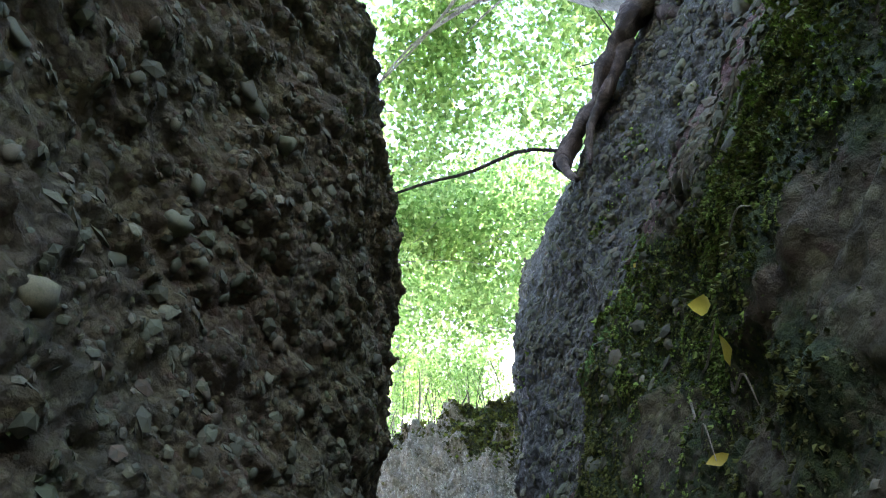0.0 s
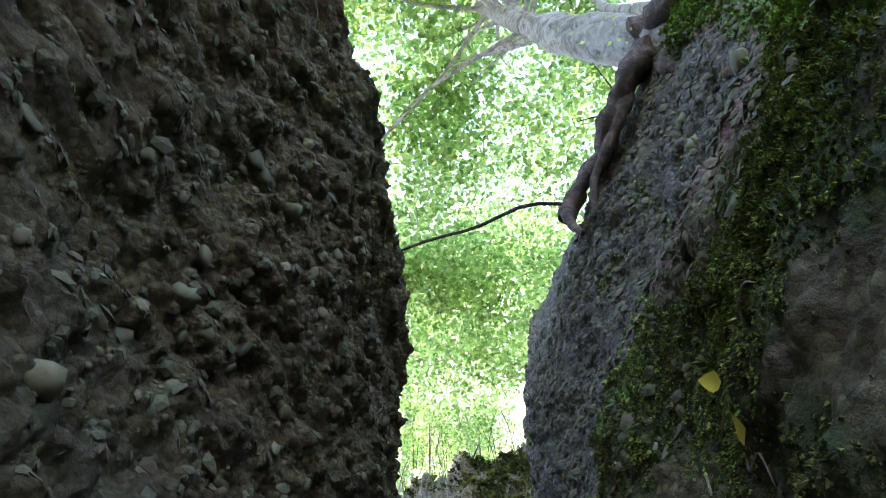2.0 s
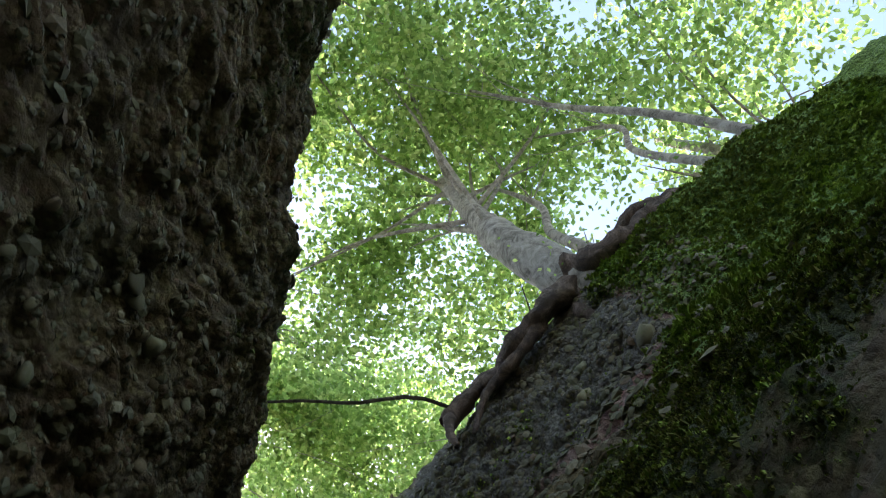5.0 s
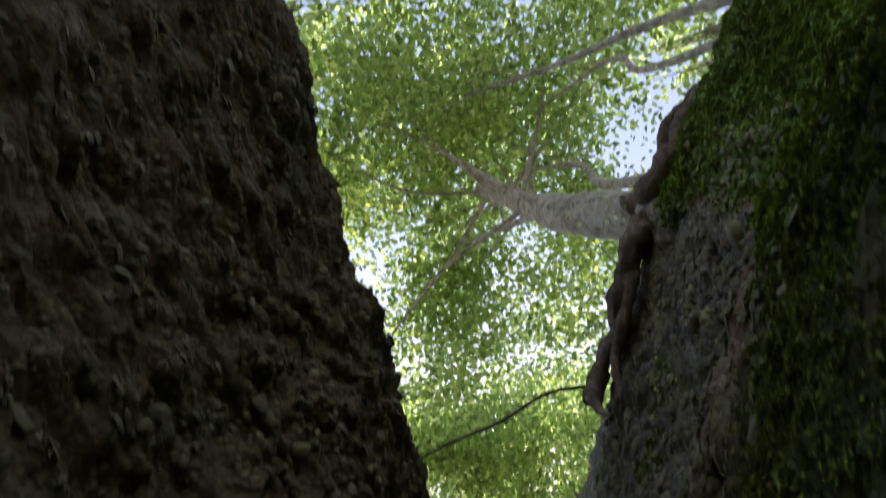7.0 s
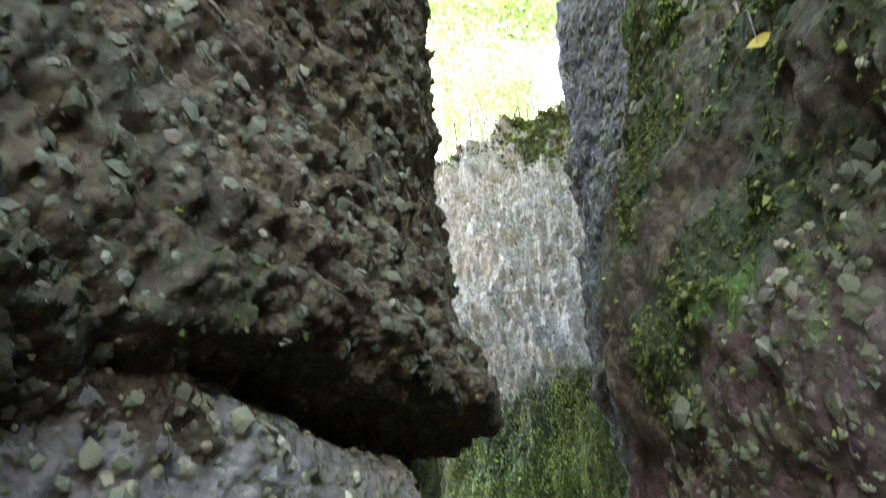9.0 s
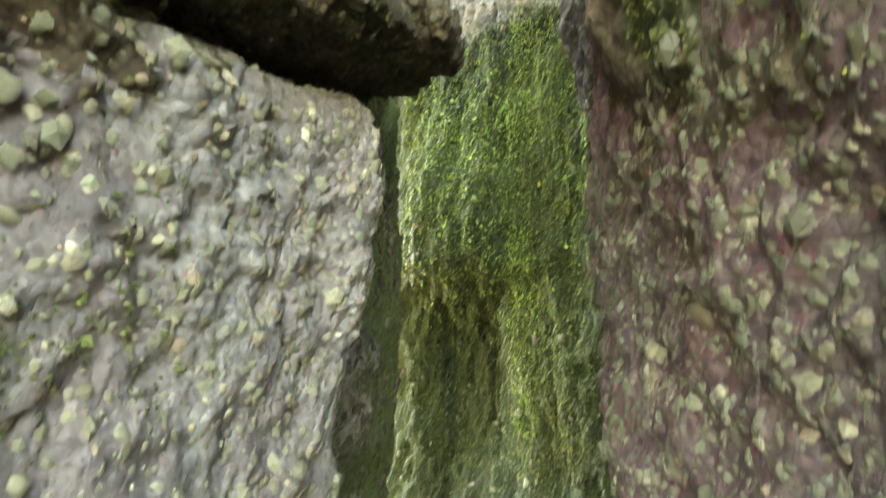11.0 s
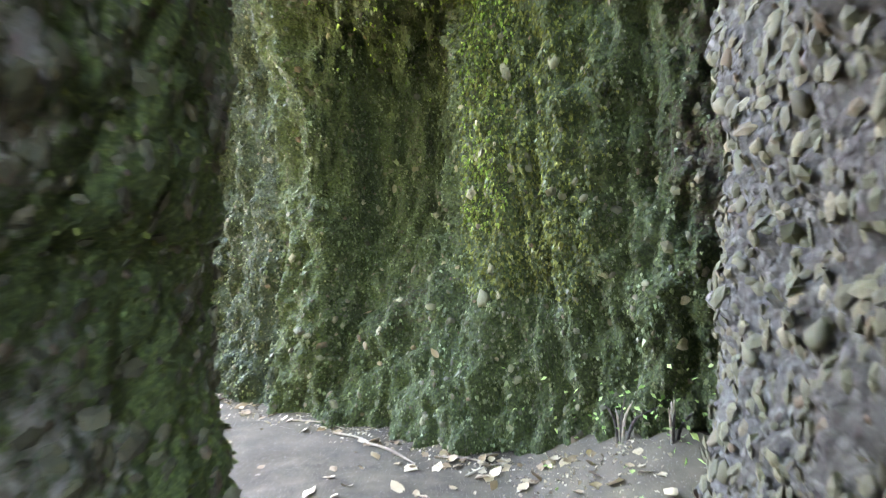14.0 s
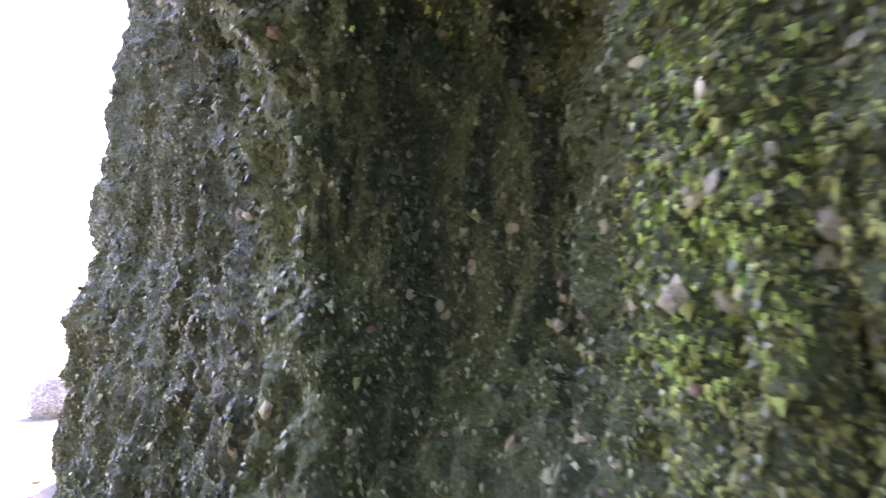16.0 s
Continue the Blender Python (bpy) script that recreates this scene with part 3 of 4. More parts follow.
far_2 = at_height(1.35, end_l + [(-4.1, 10.6), (-3.1, 9.4), (-2.3, 8.8), (-1.65, 8.45), (-0.85, 7.72), (-0.42, 7.9), (0.26, 7.85), (0.55, 6.86), (0.9, 6.55), (1.45, 6.1), (2.2, 5.8), (3.6, 5.4)])
far_3 = at_height(2.1, end_l + [(-4.0, 10.7), (-3.0, 9.5), (-2.3, 8.95), (-1.6, 8.45), (-0.8, 7.68), (-0.42, 7.92), (0.26, 7.95), (0.52, 6.8), (0.85, 6.55), (1.45, 6.15), (2.2, 5.8), (3.6, 5.4)])
far_4 = at_height(2.75, end_l + [(-3.9, 10.8), (-2.9, 9.5), (-2.2, 8.9), (-1.5, 8.3), (-0.75, 7.5), (-0.38, 7.6), (0.22, 7.55), (0.5, 6.66), (0.85, 6.5), (1.45, 6.2), (2.2, 5.9), (3.6, 5.5)])
far_5 = at_height(3.3, end_l + [(-3.7, 10.8), (-2.8, 9.5), (-2.1, 8.8), (-1.4, 8.0), (-0.8, 7.3), (-0.4, 6.75), (0.02, 6.55), (0.42, 6.55), (0.85, 6.55), (1.45, 6.3), (2.2, 6.0), (3.6, 5.6)])
far_6 = at_height(5.8, end_l + [(-3.4, 10.8), (-2.6, 9.5), (-1.9, 8.7), (-1.3, 8.0), (-0.75, 7.45), (-0.3, 7.2), (0.1, 7.1), (0.5, 7.0), (1.0, 6.9), (1.6, 6.7), (2.3, 6.4), (3.6, 6.0)])
far_7 = at_height(9.9, end_l + [(-3.3, 11.0), (-2.6, 9.8), (-1.9, 8.7), (-1.4, 8.0), (-0.85, 7.6), (-0.3, 7.45), (0.1, 7.4), (0.6, 7.4), (1.2, 7.4), (1.8, 7.2), (2.5, 6.9), (3.6, 6.4)])
far_8 = [(x - 0.1 * (x > 3), y + 0.9 - 0.4 * (x > 3), 12.15 + 0.34 * x) for x, y, z in far_7]


def moss_far(p, n):
    low = bump(-p[:, 2], -6.4, -5.2)
    tone = 0.8 + 0.2 * fbm(p, 1.2, 3, 45)
    right_dark = bump(p[:, 0], 1.1, 1.8) * bump(-p[:, 2], -4.5, -2.5) * (0.8 + 0.7 * fbm(p, 2.4, 3, 49))
    cap = (0.3 + 0.5 * bump(p[:, 0], 0.0, 0.8) + 0.7 * fbm(p, 1.3, 3, 47)) * bump(p[:, 2] + 0.3 * fbm(p, 1.5, 3, 50), 10.2, 10.9)
    stain = 0.45 * bump(p[:, 0], 0.4, 1.0) * bump(fbm(p, 0.9, 3, 46), 0.0, 0.4)
    return low * tone - 0.4 * right_dark + cap + stain * bump(p[:, 2], 6, 7)


def folds(p):
    """Upright ribs and runnels."""
    q = p * np.array((1.0, 1.0, 0.18))
    high = bump(p[:, 2], 4.5, 6)
    ribs = 0.13 * fbm(q, 2.0, 3, 15) + 0.09 * fbm(q, 5.5, 2, 16) + 0.06 * fbm(p * np.array((1.0, 1.0, 0.4)), 13, 2, 18)
    return ribs * (1 - 0.6 * high) + high * (0.2 * np.abs(fbm(p, 4.0, 3, 19)) + 0.05 * fbm(p, 12, 3, 20)) + 0.3 * bump(p[:, 2], 9.6, 10.8) * fbm(p, 2.2, 3, 64)


FAR = Rock("wall_far", (far_0, far_1, far_2, far_3, far_4, far_5, far_6, far_7, far_8), 480, 420, ROCK_GREY, folds, moss_far,
           label="tall grey rock wall hung with green moss", cobble=0.045)
# darker brown rock below about 5 m, right of x = -1.2
FAR.ob.data.materials.append(ROCK_BROWN)
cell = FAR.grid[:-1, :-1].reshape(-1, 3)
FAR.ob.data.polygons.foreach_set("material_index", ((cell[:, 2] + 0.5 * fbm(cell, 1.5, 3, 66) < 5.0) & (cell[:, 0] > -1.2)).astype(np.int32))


# ---- ground ----
def ground_height(x, y):
    p = np.stack((x, y, np.zeros_like(x)), 1)
    rise = 0.3 * bump(x, 0.55, 1.5) * bump(y, 4.2, 6.0) * bump(-y, -8.5, -6.8)
    near = bump(-np.hypot(x, y - 5), -14, -9)
    bank = 1.6 * bump(np.hypot(x + 3, y - 6), 12, 30)
    return rise + 0.04 * near * bump(-x, 0.5, 2.5) * bump(y, 6, 9) + near * (0.02 * fbm(p, 1.3, 3, 51) + 0.006 * fbm(p, 11, 3, 52)) + bank * (0.6 + 0.4 * fbm(p, 0.15, 2, 53))


xs = np.concatenate((-np.geomspace(900, 7, 26), np.linspace(-6.7, 3.2, 200), np.geomspace(3.5, 900, 26)))
ys = np.concatenate((-np.geomspace(900, 5, 26), np.linspace(-4.8, 14, 300), np.geomspace(14.3, 900, 26)))
gx, gy = np.meshgrid(xs, ys)
gz = ground_height(gx.ravel(), gy.ravel())
ground = mesh_object("ground", np.stack((gx.ravel(), gy.ravel(), gz), 1), grid_faces(len(ys), len(xs)), SOIL)
tagged(ground, "trodden grey-brown earth path scattered with dry leaves", "ground", kind="structure")


def plateau(name, edge, way, material, label):
    """The wooded land on top of a rock, from its edge outward."""
    edge = spline(edge, 160)
    steps = np.concatenate(([0.0, 0.4], np.geomspace(0.7, 60, 26)))
    g = np.stack([edge + np.array(way) * s + np.array((0, 0, 0.12 * s)) for s in steps])
    p = g.reshape(-1, 3)
    p[:, 2] += 0.3 * fbm(p, 1.1, 4, 55) * np.repeat(bump(steps, 0, 0.6), len(edge))
    return tagged(mesh_object(name, p, grid_faces(len(steps), 160), material), label, "ground", kind="structure")


plateau("ground_right", right_8, (1, 0.05, 0), SOIL, "wooded ground on top of the rock")
plateau("ground_far", far_8[1:], (0.1, 1, 0), ROCK_GREY, "wooded ground on top of the tall rock")
plateau("ground_left", up_7[:-1], (-1, -0.1, 0), SOIL, "wooded ground on top of the overhanging rock")

# ---- trees ----
LEAF_SHAPE = np.array([(0, -0.5, 0), (0.2, -0.28, 0.05), (0.3, 0.02, 0.07), (0.17, 0.3, 0.03), (0, 0.55, -0.06), (-0.17, 0.3, 0.03), (-0.3, 0.02, 0.07), (-0.2, -0.28, 0.05), (0, 0.0, 0.0)], float)
LEAF_TRIS = np.array([(8, i, (i + 1) % 8) for i in range(8)])
LEAF_LOW = np.array([(0, -0.5, 0), (0.32, 0.0, 0.06), (0, 0.55, -0.05), (-0.32, 0.0, 0.06)], float)
LEAF_LOW_TRIS = np.array([(0, 1, 2), (0, 2, 3)])


def crown(parent, blobs, count, size, seed, name="crown"):
    """Leaves in flat sprays round the twigs; blobs: (x, y, z, rx, ry, rz)."""
    rng = np.random.default_rng(seed)
    b = np.array(blobs, float)
    w = b[:, 3] * b[:, 4] * b[:, 5]
    sprays = count // 28
    pick = rng.choice(len(b), sprays, p=w / w.sum())
    d = rng.normal(size=(sprays, 3))
    d *= (rng.uniform(0.05, 1, sprays) ** 0.45 / np.linalg.norm(d, axis=1))[:, None]
    twig = rng.integers(0, max(sprays // 7, 1), sprays)
    centre = (b[pick, :3] + d * b[pick, 3:])[twig] + rng.normal(size=(sprays, 3)) * b[pick, 3:] * np.array((0.16, 0.16, 0.09))
    tilt = rng.normal(size=(sprays, 3)) * 0.28 + np.array((0, 0, 1))
    tilt /= np.linalg.norm(tilt, axis=1, keepdims=True)
    sx, sy, sz = frames_on(tilt, rng)
    k = np.repeat(np.arange(sprays), 28)
    off = rng.normal(size=(len(k), 3)) * np.array((0.34, 0.2, 0.05))
    p = centre[k] + sx[k] * off[:, :1] + sy[k] * off[:, 1:2] + sz[k] * off[:, 2:]
    n = tilt[k] + rng.normal(size=(len(k), 3)) * 0.45
    n /= np.linalg.norm(n, axis=1, keepdims=True)
    s = size * rng.uniform(0.65, 1.25, len(k))
    v, f = strew(LEAF_LOW, LEAF_LOW_TRIS, p, frames_on(n, rng), np.stack((s, s, s), 1))
    ob = mesh_object(name, v, f, LEAF, smooth=False, parent=parent)
    return tagged(ob, "bright green sunlit beech leaves")


def empty(name, place, label, category, group=""):
    ob = new(name)
    ob.location = place
    return tagged(ob, label, category, group)


def tree(label, foot, top, girth, blobs, leaves, seed, size=0.1, limbs=7, bark=None, root=(0.1, 0.0, -0.4), group="forest trees", name="tree"):
    """A leaning beech: trunk, limbs and a crown of sprays."""
    rng = np.random.default_rng(seed)
    foot, top = np.array(foot, float), np.array(top, float)
    ob = empty(name, foot, label, "tree", group)
    mid = (foot + top) / 2 + rng.normal(size=3) * 0.12
    line = np.array([foot + np.array(root), foot * 0.75 + top * 0.25 + rng.normal(size=3) * 0.05, mid, top]) - foot
    limb("trunk", line, (girth * 1.25, girth, girth * 0.8, girth * 0.45), bark or BARK, ob, 14, 28, 0.12, seed)
    stem = spline(line, 60)
    for i in range(limbs):
        k = int(rng.uniform(0.42, 0.98) * 59)
        target = np.array(blobs[i % len(blobs)][:3]) - foot + rng.normal(size=3) * np.array(blobs[i % len(blobs)][3:]) * 0.5
        a = stem[k]
        b = a + (target - a) * 0.45 + np.array((0, 0, 0.35)) + rng.normal(size=3) * 0.15
        limb("limb", [a, b, target, target + (target - b) * 0.6 + rng.normal(size=3) * 0.2], (girth * 0.2, girth * 0.12, girth * 0.06, 0.004), bark or BARK, ob, 6, 18, 0.1, seed + i)
    c = crown(ob, [(b[0] - foot[0], b[1] - foot[1], b[2] - foot[2], *b[3:]) for b in blobs], leaves, size, seed)
    return ob


main_tree = tree("grey-barked beech leaning over the gorge, roots bared", (2.3, 0.32, 6.45), (1.5, -0.1, 11.0), 0.175,
                 [(1.2, 0.2, 12.5, 2.2, 2.2, 1.6), (0.2, -1.2, 12.0, 1.6, 1.6, 1.2), (2.5, -1.0, 12.8, 2.0, 2.0, 1.4), (0.8, 2.0, 12.2, 1.8, 1.6, 1.2)], 7500, 1, 0.12, 16, root=(0.42, 0.1, -0.42))
tree("slim young beech behind the leaning tree", (2.75, 0.1, 6.6), (2.3, -0.2, 12.0), 0.05, [(2.2, 0.0, 13.0, 1.8, 1.8, 1.6)], 4500, 2, 0.1, 5)
tree("thin pale sapling on the rock edge", (3.25, -0.72, 6.6), (2.6, -1.0, 12.0), 0.035, [(2.2, -1.6, 12.0, 1.8, 1.6, 1.4)], 4500, 3, 0.1, 4)
tree("thin dark sapling on the rock edge", (3.5, -0.95, 6.6), (1.6, -1.4, 11.0), 0.04, [(1.0, -1.8, 11.5, 1.8, 1.6, 1.2)], 3000, 4, 0.1, 4)
tree("tall beech on the far rock", (2.5, 9.5, 12.4), (2.2, 8.5, 21), 0.17, [(1.5, 7.5, 19, 3, 2.5, 3), (0, 8.5, 17, 2.5, 2, 2.5), (3.0, 5.5, 18, 2.5, 2.5, 2.5)], 11000, 5, 0.13, 9)
tree("tall beech on the far rock", (-1.6, 11, 12), (-1.2, 9.5, 20), 0.15, [(-1.0, 9.5, 18, 3, 2.5, 3.5), (0.5, 10.5, 16, 3, 2.0, 2.5), (-1.0, 7.0, 20, 3, 3, 2)], 11000, 6, 0.13, 9)
tree("beech standing above the overhang", (-2.6, 2.0, 7.4), (-1.4, 3.0, 15), 0.13, [(-0.6, 4.0, 14.5, 2.4, 2.4, 2.2), (0.8, 5.2, 14, 2.0, 2.0, 1.6), (-0.8, 1.5, 13, 2, 2, 1.6)], 7500, 7, 0.12, 8)
tree("beech standing above the overhang", (-2.8, -2.2, 7.4), (-1.2, -2.4, 13), 0.12, [(-0.6, -2.4, 12, 2.2, 2.2, 1.6)], 4500, 8, 0.12, 8)
tree("beech farther back on the far rock", (0.5, 15, 13), (0.8, 14, 24), 0.18, [(1, 14, 21, 4.5, 2.5, 5), (-2, 15, 18, 3.5, 2.5, 4), (3.5, 14, 17, 3, 2.5, 4)], 15000, 9, 0.15, 8)
# added behind the lip, out of view, to keep sun off the right slope
tree("unseen young beech added above the overhang to shade the slope", (-3.2, 2.6, 7.45), (-2.4, 3.0, 12), 0.08, [(-2.0, 2.6, 10.6, 1.4, 2.4, 1.9), (-1.9, -0.4, 10.8, 1.3, 2.0, 1.8)], 6000, 21, 0.11, 6)
# crowns over the bend, added to dim the chamber below
tree("beech over the bend of the gorge", (-3.4, 3.1, 7.5), (-1.4, 5.6, 14), 0.1, [(-0.2, 5.4, 13.2, 1.8, 1.8, 1.2), (1.2, 5.4, 14.0, 2.0, 1.8, 1.2)], 8000, 22, 0.12, 7)
tree("beech on the land above the mossy slope", (6.0, -1.2, 7.4), (5.0, -1.6, 13), 0.14, [(4.4, -1.8, 12.0, 2.2, 2.2, 1.8), (3.6, -3.4, 11.5, 2.0, 2.0, 1.8), (5.5, 0.2, 12.5, 2.0, 2.0, 1.8), (6.8, -2.8, 11.8, 2.2, 2.0, 1.6)], 11000, 23, 0.12, 8)
tree("beech on the land above the mossy slope", (5.2, 3.0, 8.0), (4.2, 2.6, 14), 0.12, [(3.6, 2.4, 13.0, 2.0, 2.2, 1.8), (3.0, 4.4, 13.5, 1.8, 1.8, 1.6)], 5000, 24, 0.12, 7)


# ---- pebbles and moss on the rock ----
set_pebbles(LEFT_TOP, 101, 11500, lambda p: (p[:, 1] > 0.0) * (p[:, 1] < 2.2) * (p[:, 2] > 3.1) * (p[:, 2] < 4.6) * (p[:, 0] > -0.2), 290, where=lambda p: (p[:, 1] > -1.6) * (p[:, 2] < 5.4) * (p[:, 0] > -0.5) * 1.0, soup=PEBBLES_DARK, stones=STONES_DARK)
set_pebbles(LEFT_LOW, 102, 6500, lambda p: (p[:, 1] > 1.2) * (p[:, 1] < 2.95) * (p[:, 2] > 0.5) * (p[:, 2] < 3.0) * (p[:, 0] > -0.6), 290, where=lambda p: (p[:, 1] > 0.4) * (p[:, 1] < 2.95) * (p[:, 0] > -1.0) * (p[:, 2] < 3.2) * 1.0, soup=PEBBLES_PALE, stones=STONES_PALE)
set_pebbles(RIGHT, 103, 9000, lambda p: (p[:, 1] > 2.4) * (p[:, 1] < 5.2) * (p[:, 2] > 0.1) * (p[:, 2] < 2.6) * (p[:, 0] < 1.5), 250, sizes=(0.017, 0.45), where=lambda p: (p[:, 1] > 2.35) * (p[:, 1] < 5.3) * (0.5 + (p[:, 2] < 3)), soup=PEBBLES_DARK, stones=STONES_DARK, size=0.026)
set_pebbles(RIGHT, 106, 8000, lambda p: (p[:, 1] > 0.9) * (p[:, 1] < 2.4) * (p[:, 2] > 0.9) * (p[:, 2] < 2.3), 45, sizes=(0.0075, 0.5), where=lambda p: (p[:, 1] > 0.3) * (p[:, 1] < 2.4) * (p[:, 2] > 0.4) * (p[:, 2] < 2.3), soup=PEBBLES, stones=STONES)
set_pebbles(RIGHT, 107, 9000, None, 0, sizes=(0.013, 0.45), where=lambda p: (p[:, 1] > -0.2) * (p[:, 1] < 2.6) * (p[:, 2] > 3.2) * (p[:, 2] < 6.2), soup=PEBBLES_DARK)
set_pebbles(FAR, 104, 6500, lambda p: (p[:, 0] > -0.8) * (p[:, 0] < 1.5) * (p[:, 2] > 0.1) * (p[:, 2] < 2.4), 200, where=lambda p: (p[:, 0] > -4.2) * (p[:, 0] < 1.8) * ((p[:, 2] < 4.5) + 0.6 * (p[:, 0] > -1.4) * (p[:, 2] < 11)), soup=PEBBLES_DARK, stones=STONES, size=0.017)
set_pebbles(LEFT_LOW, 105, 3500, None, 0, sizes=(0.016, 0.5), where=lambda p: (p[:, 1] > 2.95) * (p[:, 1] < 5.3) * (p[:, 0] > -1.0) * (p[:, 2] < 3.2), soup=PEBBLES_DARK)
set_moss(LEFT_LOW, 111, 4000, 0.009, 0.3, where=lambda p: (p[:, 1] > 0.8) * (p[:, 1] < 2.95) * (p[:, 0] > -1.0))
set_moss(LEFT_LOW, 116, 5000, 0.008, 0.4, power=1.0, where=lambda p: (p[:, 1] > 2.9) * (p[:, 1] < 5.3) * (p[:, 0] > -0.9) * (p[:, 2] < 3.4))
set_moss(LEFT_TOP, 112, 5000, 0.010, 0.4, where=lambda p: (p[:, 1] > -1.2) * (p[:, 2] < 5.4))
set_moss(RIGHT, 117, 85000, 0.0055, 0.7, where=lambda p: (p[:, 1] > -1.0) * (p[:, 1] < 1.3) * (p[:, 2] > 2.2 + 0.5 * (p[:, 1] > 0.3)) * (p[:, 2] < 4.1), material=MOSS_BRIGHT)
set_moss(RIGHT, 113, 50000, 0.0065, 0.6, where=lambda p: (p[:, 1] > -0.4) * (p[:, 1] < 2.6) * (p[:, 2] > 2.0) * (p[:, 2] < 4.1), material=MOSS_OLIVE)
set_moss(RIGHT, 115, 45000, 0.014, 0.8, where=lambda p: (p[:, 1] > -1.4) * (p[:, 1] < 3.2) * (p[:, 2] > 3.9), material=MOSS_BRIGHT)
set_moss(FAR, 120, 3500, 0.045, 0.3, power=1.0, where=lambda p: (p[:, 2] > 9.8) * (p[:, 0] > -1.5) * (p[:, 0] < 2.5))
# brighter tufts higher up: the light on this stretch is put into the moss colour
set_moss(FAR, 121, 10000, 0.015, 1.0, where=lambda p: bump(p[:, 2], 2.2, 4.2) * bump(-p[:, 2], -6.8, -5.6) * (p[:, 0] > -0.7) * (p[:, 0] < 1.3), material=MOSS_BRIGHT)
# two lighter moss strips along the rib, its lit edge painted as colour
set_moss(FAR, 118, 22000, 0.012, 1.2, where=lambda p: bump(-np.abs(p[:, 0] - 0.72 - 0.06 * (p[:, 2] - 2)), -0.5, -0.15) * (p[:, 2] > 0.9) * (p[:, 2] < 6), material=MOSS_OLIVE)
set_moss(FAR, 119, 8000, 0.011, 1.2, where=lambda p: bump(-np.abs(p[:, 0] - 0.5 - 0.04 * (p[:, 2] - 2)), -0.2, -0.08) * (p[:, 2] > 1.3) * (p[:, 2] < 6), material=MOSS_BRIGHT)
set_moss(FAR, 114, 95000, 0.0125, 1.2, where=lambda p: (p[:, 0] > -4.2) * (p[:, 0] < 1.8) * (p[:, 2] < 6.5) * (1.0 + 1.0 * (p[:, 2] < 2.6)), material=MOSS_DEEP)


# ---- roots, twigs and fallen leaves ----
def stick(name, points, thick, material, label, category, group="", sides=5):
    ob = limb(name, points, (thick, thick * 0.85, thick * 0.35), material, sides=sides, count=14, wobble=0.2, seed=len(points))
    return tagged(ob, label, category, group)


tree_foot = Vector(main_tree.location)


def root(points, a, b, seed):
    limb("root", [Vector(p) - tree_foot for p in points], (a, (a + b) / 2, b), BARK_ROOT, main_tree, 10, 34, 0.5, seed)


root([(2.45, 0.38, 6.5), (2.3, 0.42, 6.35), (2.12, 0.62, 6.2), (1.98, 0.95, 6.12), (1.78, 1.22, 6.1), (1.66, 1.38, 5.95)], 0.12, 0.05, 61)
root([(2.35, 0.3, 6.55), (2.5, 0.12, 6.42), (2.68, -0.1, 6.4), (2.82, -0.3, 6.45), (3.1, -0.5, 6.4), (3.3, -0.8, 6.4)], 0.11, 0.05, 62)
root([(2.5, 0.2, 6.4), (2.66, -0.12, 6.55), (2.76, -0.28, 6.58), (2.86, -0.34, 6.42), (2.95, -0.36, 6.2)], 0.07, 0.035, 63)
root([(2.2, 0.5, 6.3), (2.05, 0.8, 6.05), (1.85, 1.1, 5.9), (1.8, 1.3, 5.7)], 0.05, 0.02, 64)
root([(2.6, 0.3, 6.45), (2.4, 0.45, 6.25), (2.45, 0.5, 6.0), (2.55, 0.55, 5.8)], 0.09, 0.05, 65)
root([(1.8, 1.2, 6.15), (1.68, 1.3, 6.05), (1.66, 1.34, 5.8), (1.7, 1.36, 5.6)], 0.045, 0.02, 66)

stick("dead_branch", [(1.72, 1.3, 6.05), (1.4, 1.22, 5.9), (1.05, 1.3, 5.8), (0.75, 1.32, 5.72), (0.4, 1.4, 5.7), (0.1, 1.45, 5.72)], 0.014, TWIG, "thin dark dead branch spanning the gap between the rocks", "branch")


def leaf_mesh(name, material, seed, curl=0.12):
    rng = np.random.default_rng(seed)
    v = LEAF_SHAPE.copy()
    v[:, 2] += curl * (v[:, 1] ** 2 * 3 + v[:, 0] ** 2 * rng.uniform(-3, 4)) + 0.04 * rng.normal(size=len(v))
    v[:, 0] *= rng.uniform(0.8, 1.25)
    v[:, 2] -= v[:, 2].min()
    me = bpy.data.meshes.new(name)
    me.from_pydata(v.tolist(), [], LEAF_TRIS.tolist())
    me.polygons.foreach_set("use_smooth", np.full(len(me.polygons), True))
    me.materials.append(material)
    return me


DRY = [leaf_mesh("fallen_leaf", LEAF_DRY, s) for s in range(6)]
GOLD = [leaf_mesh("yellow_leaf", LEAF_YELLOW, s, 0.2) for s in (11, 12)]
rng = np.random.default_rng(77)
laid = 0
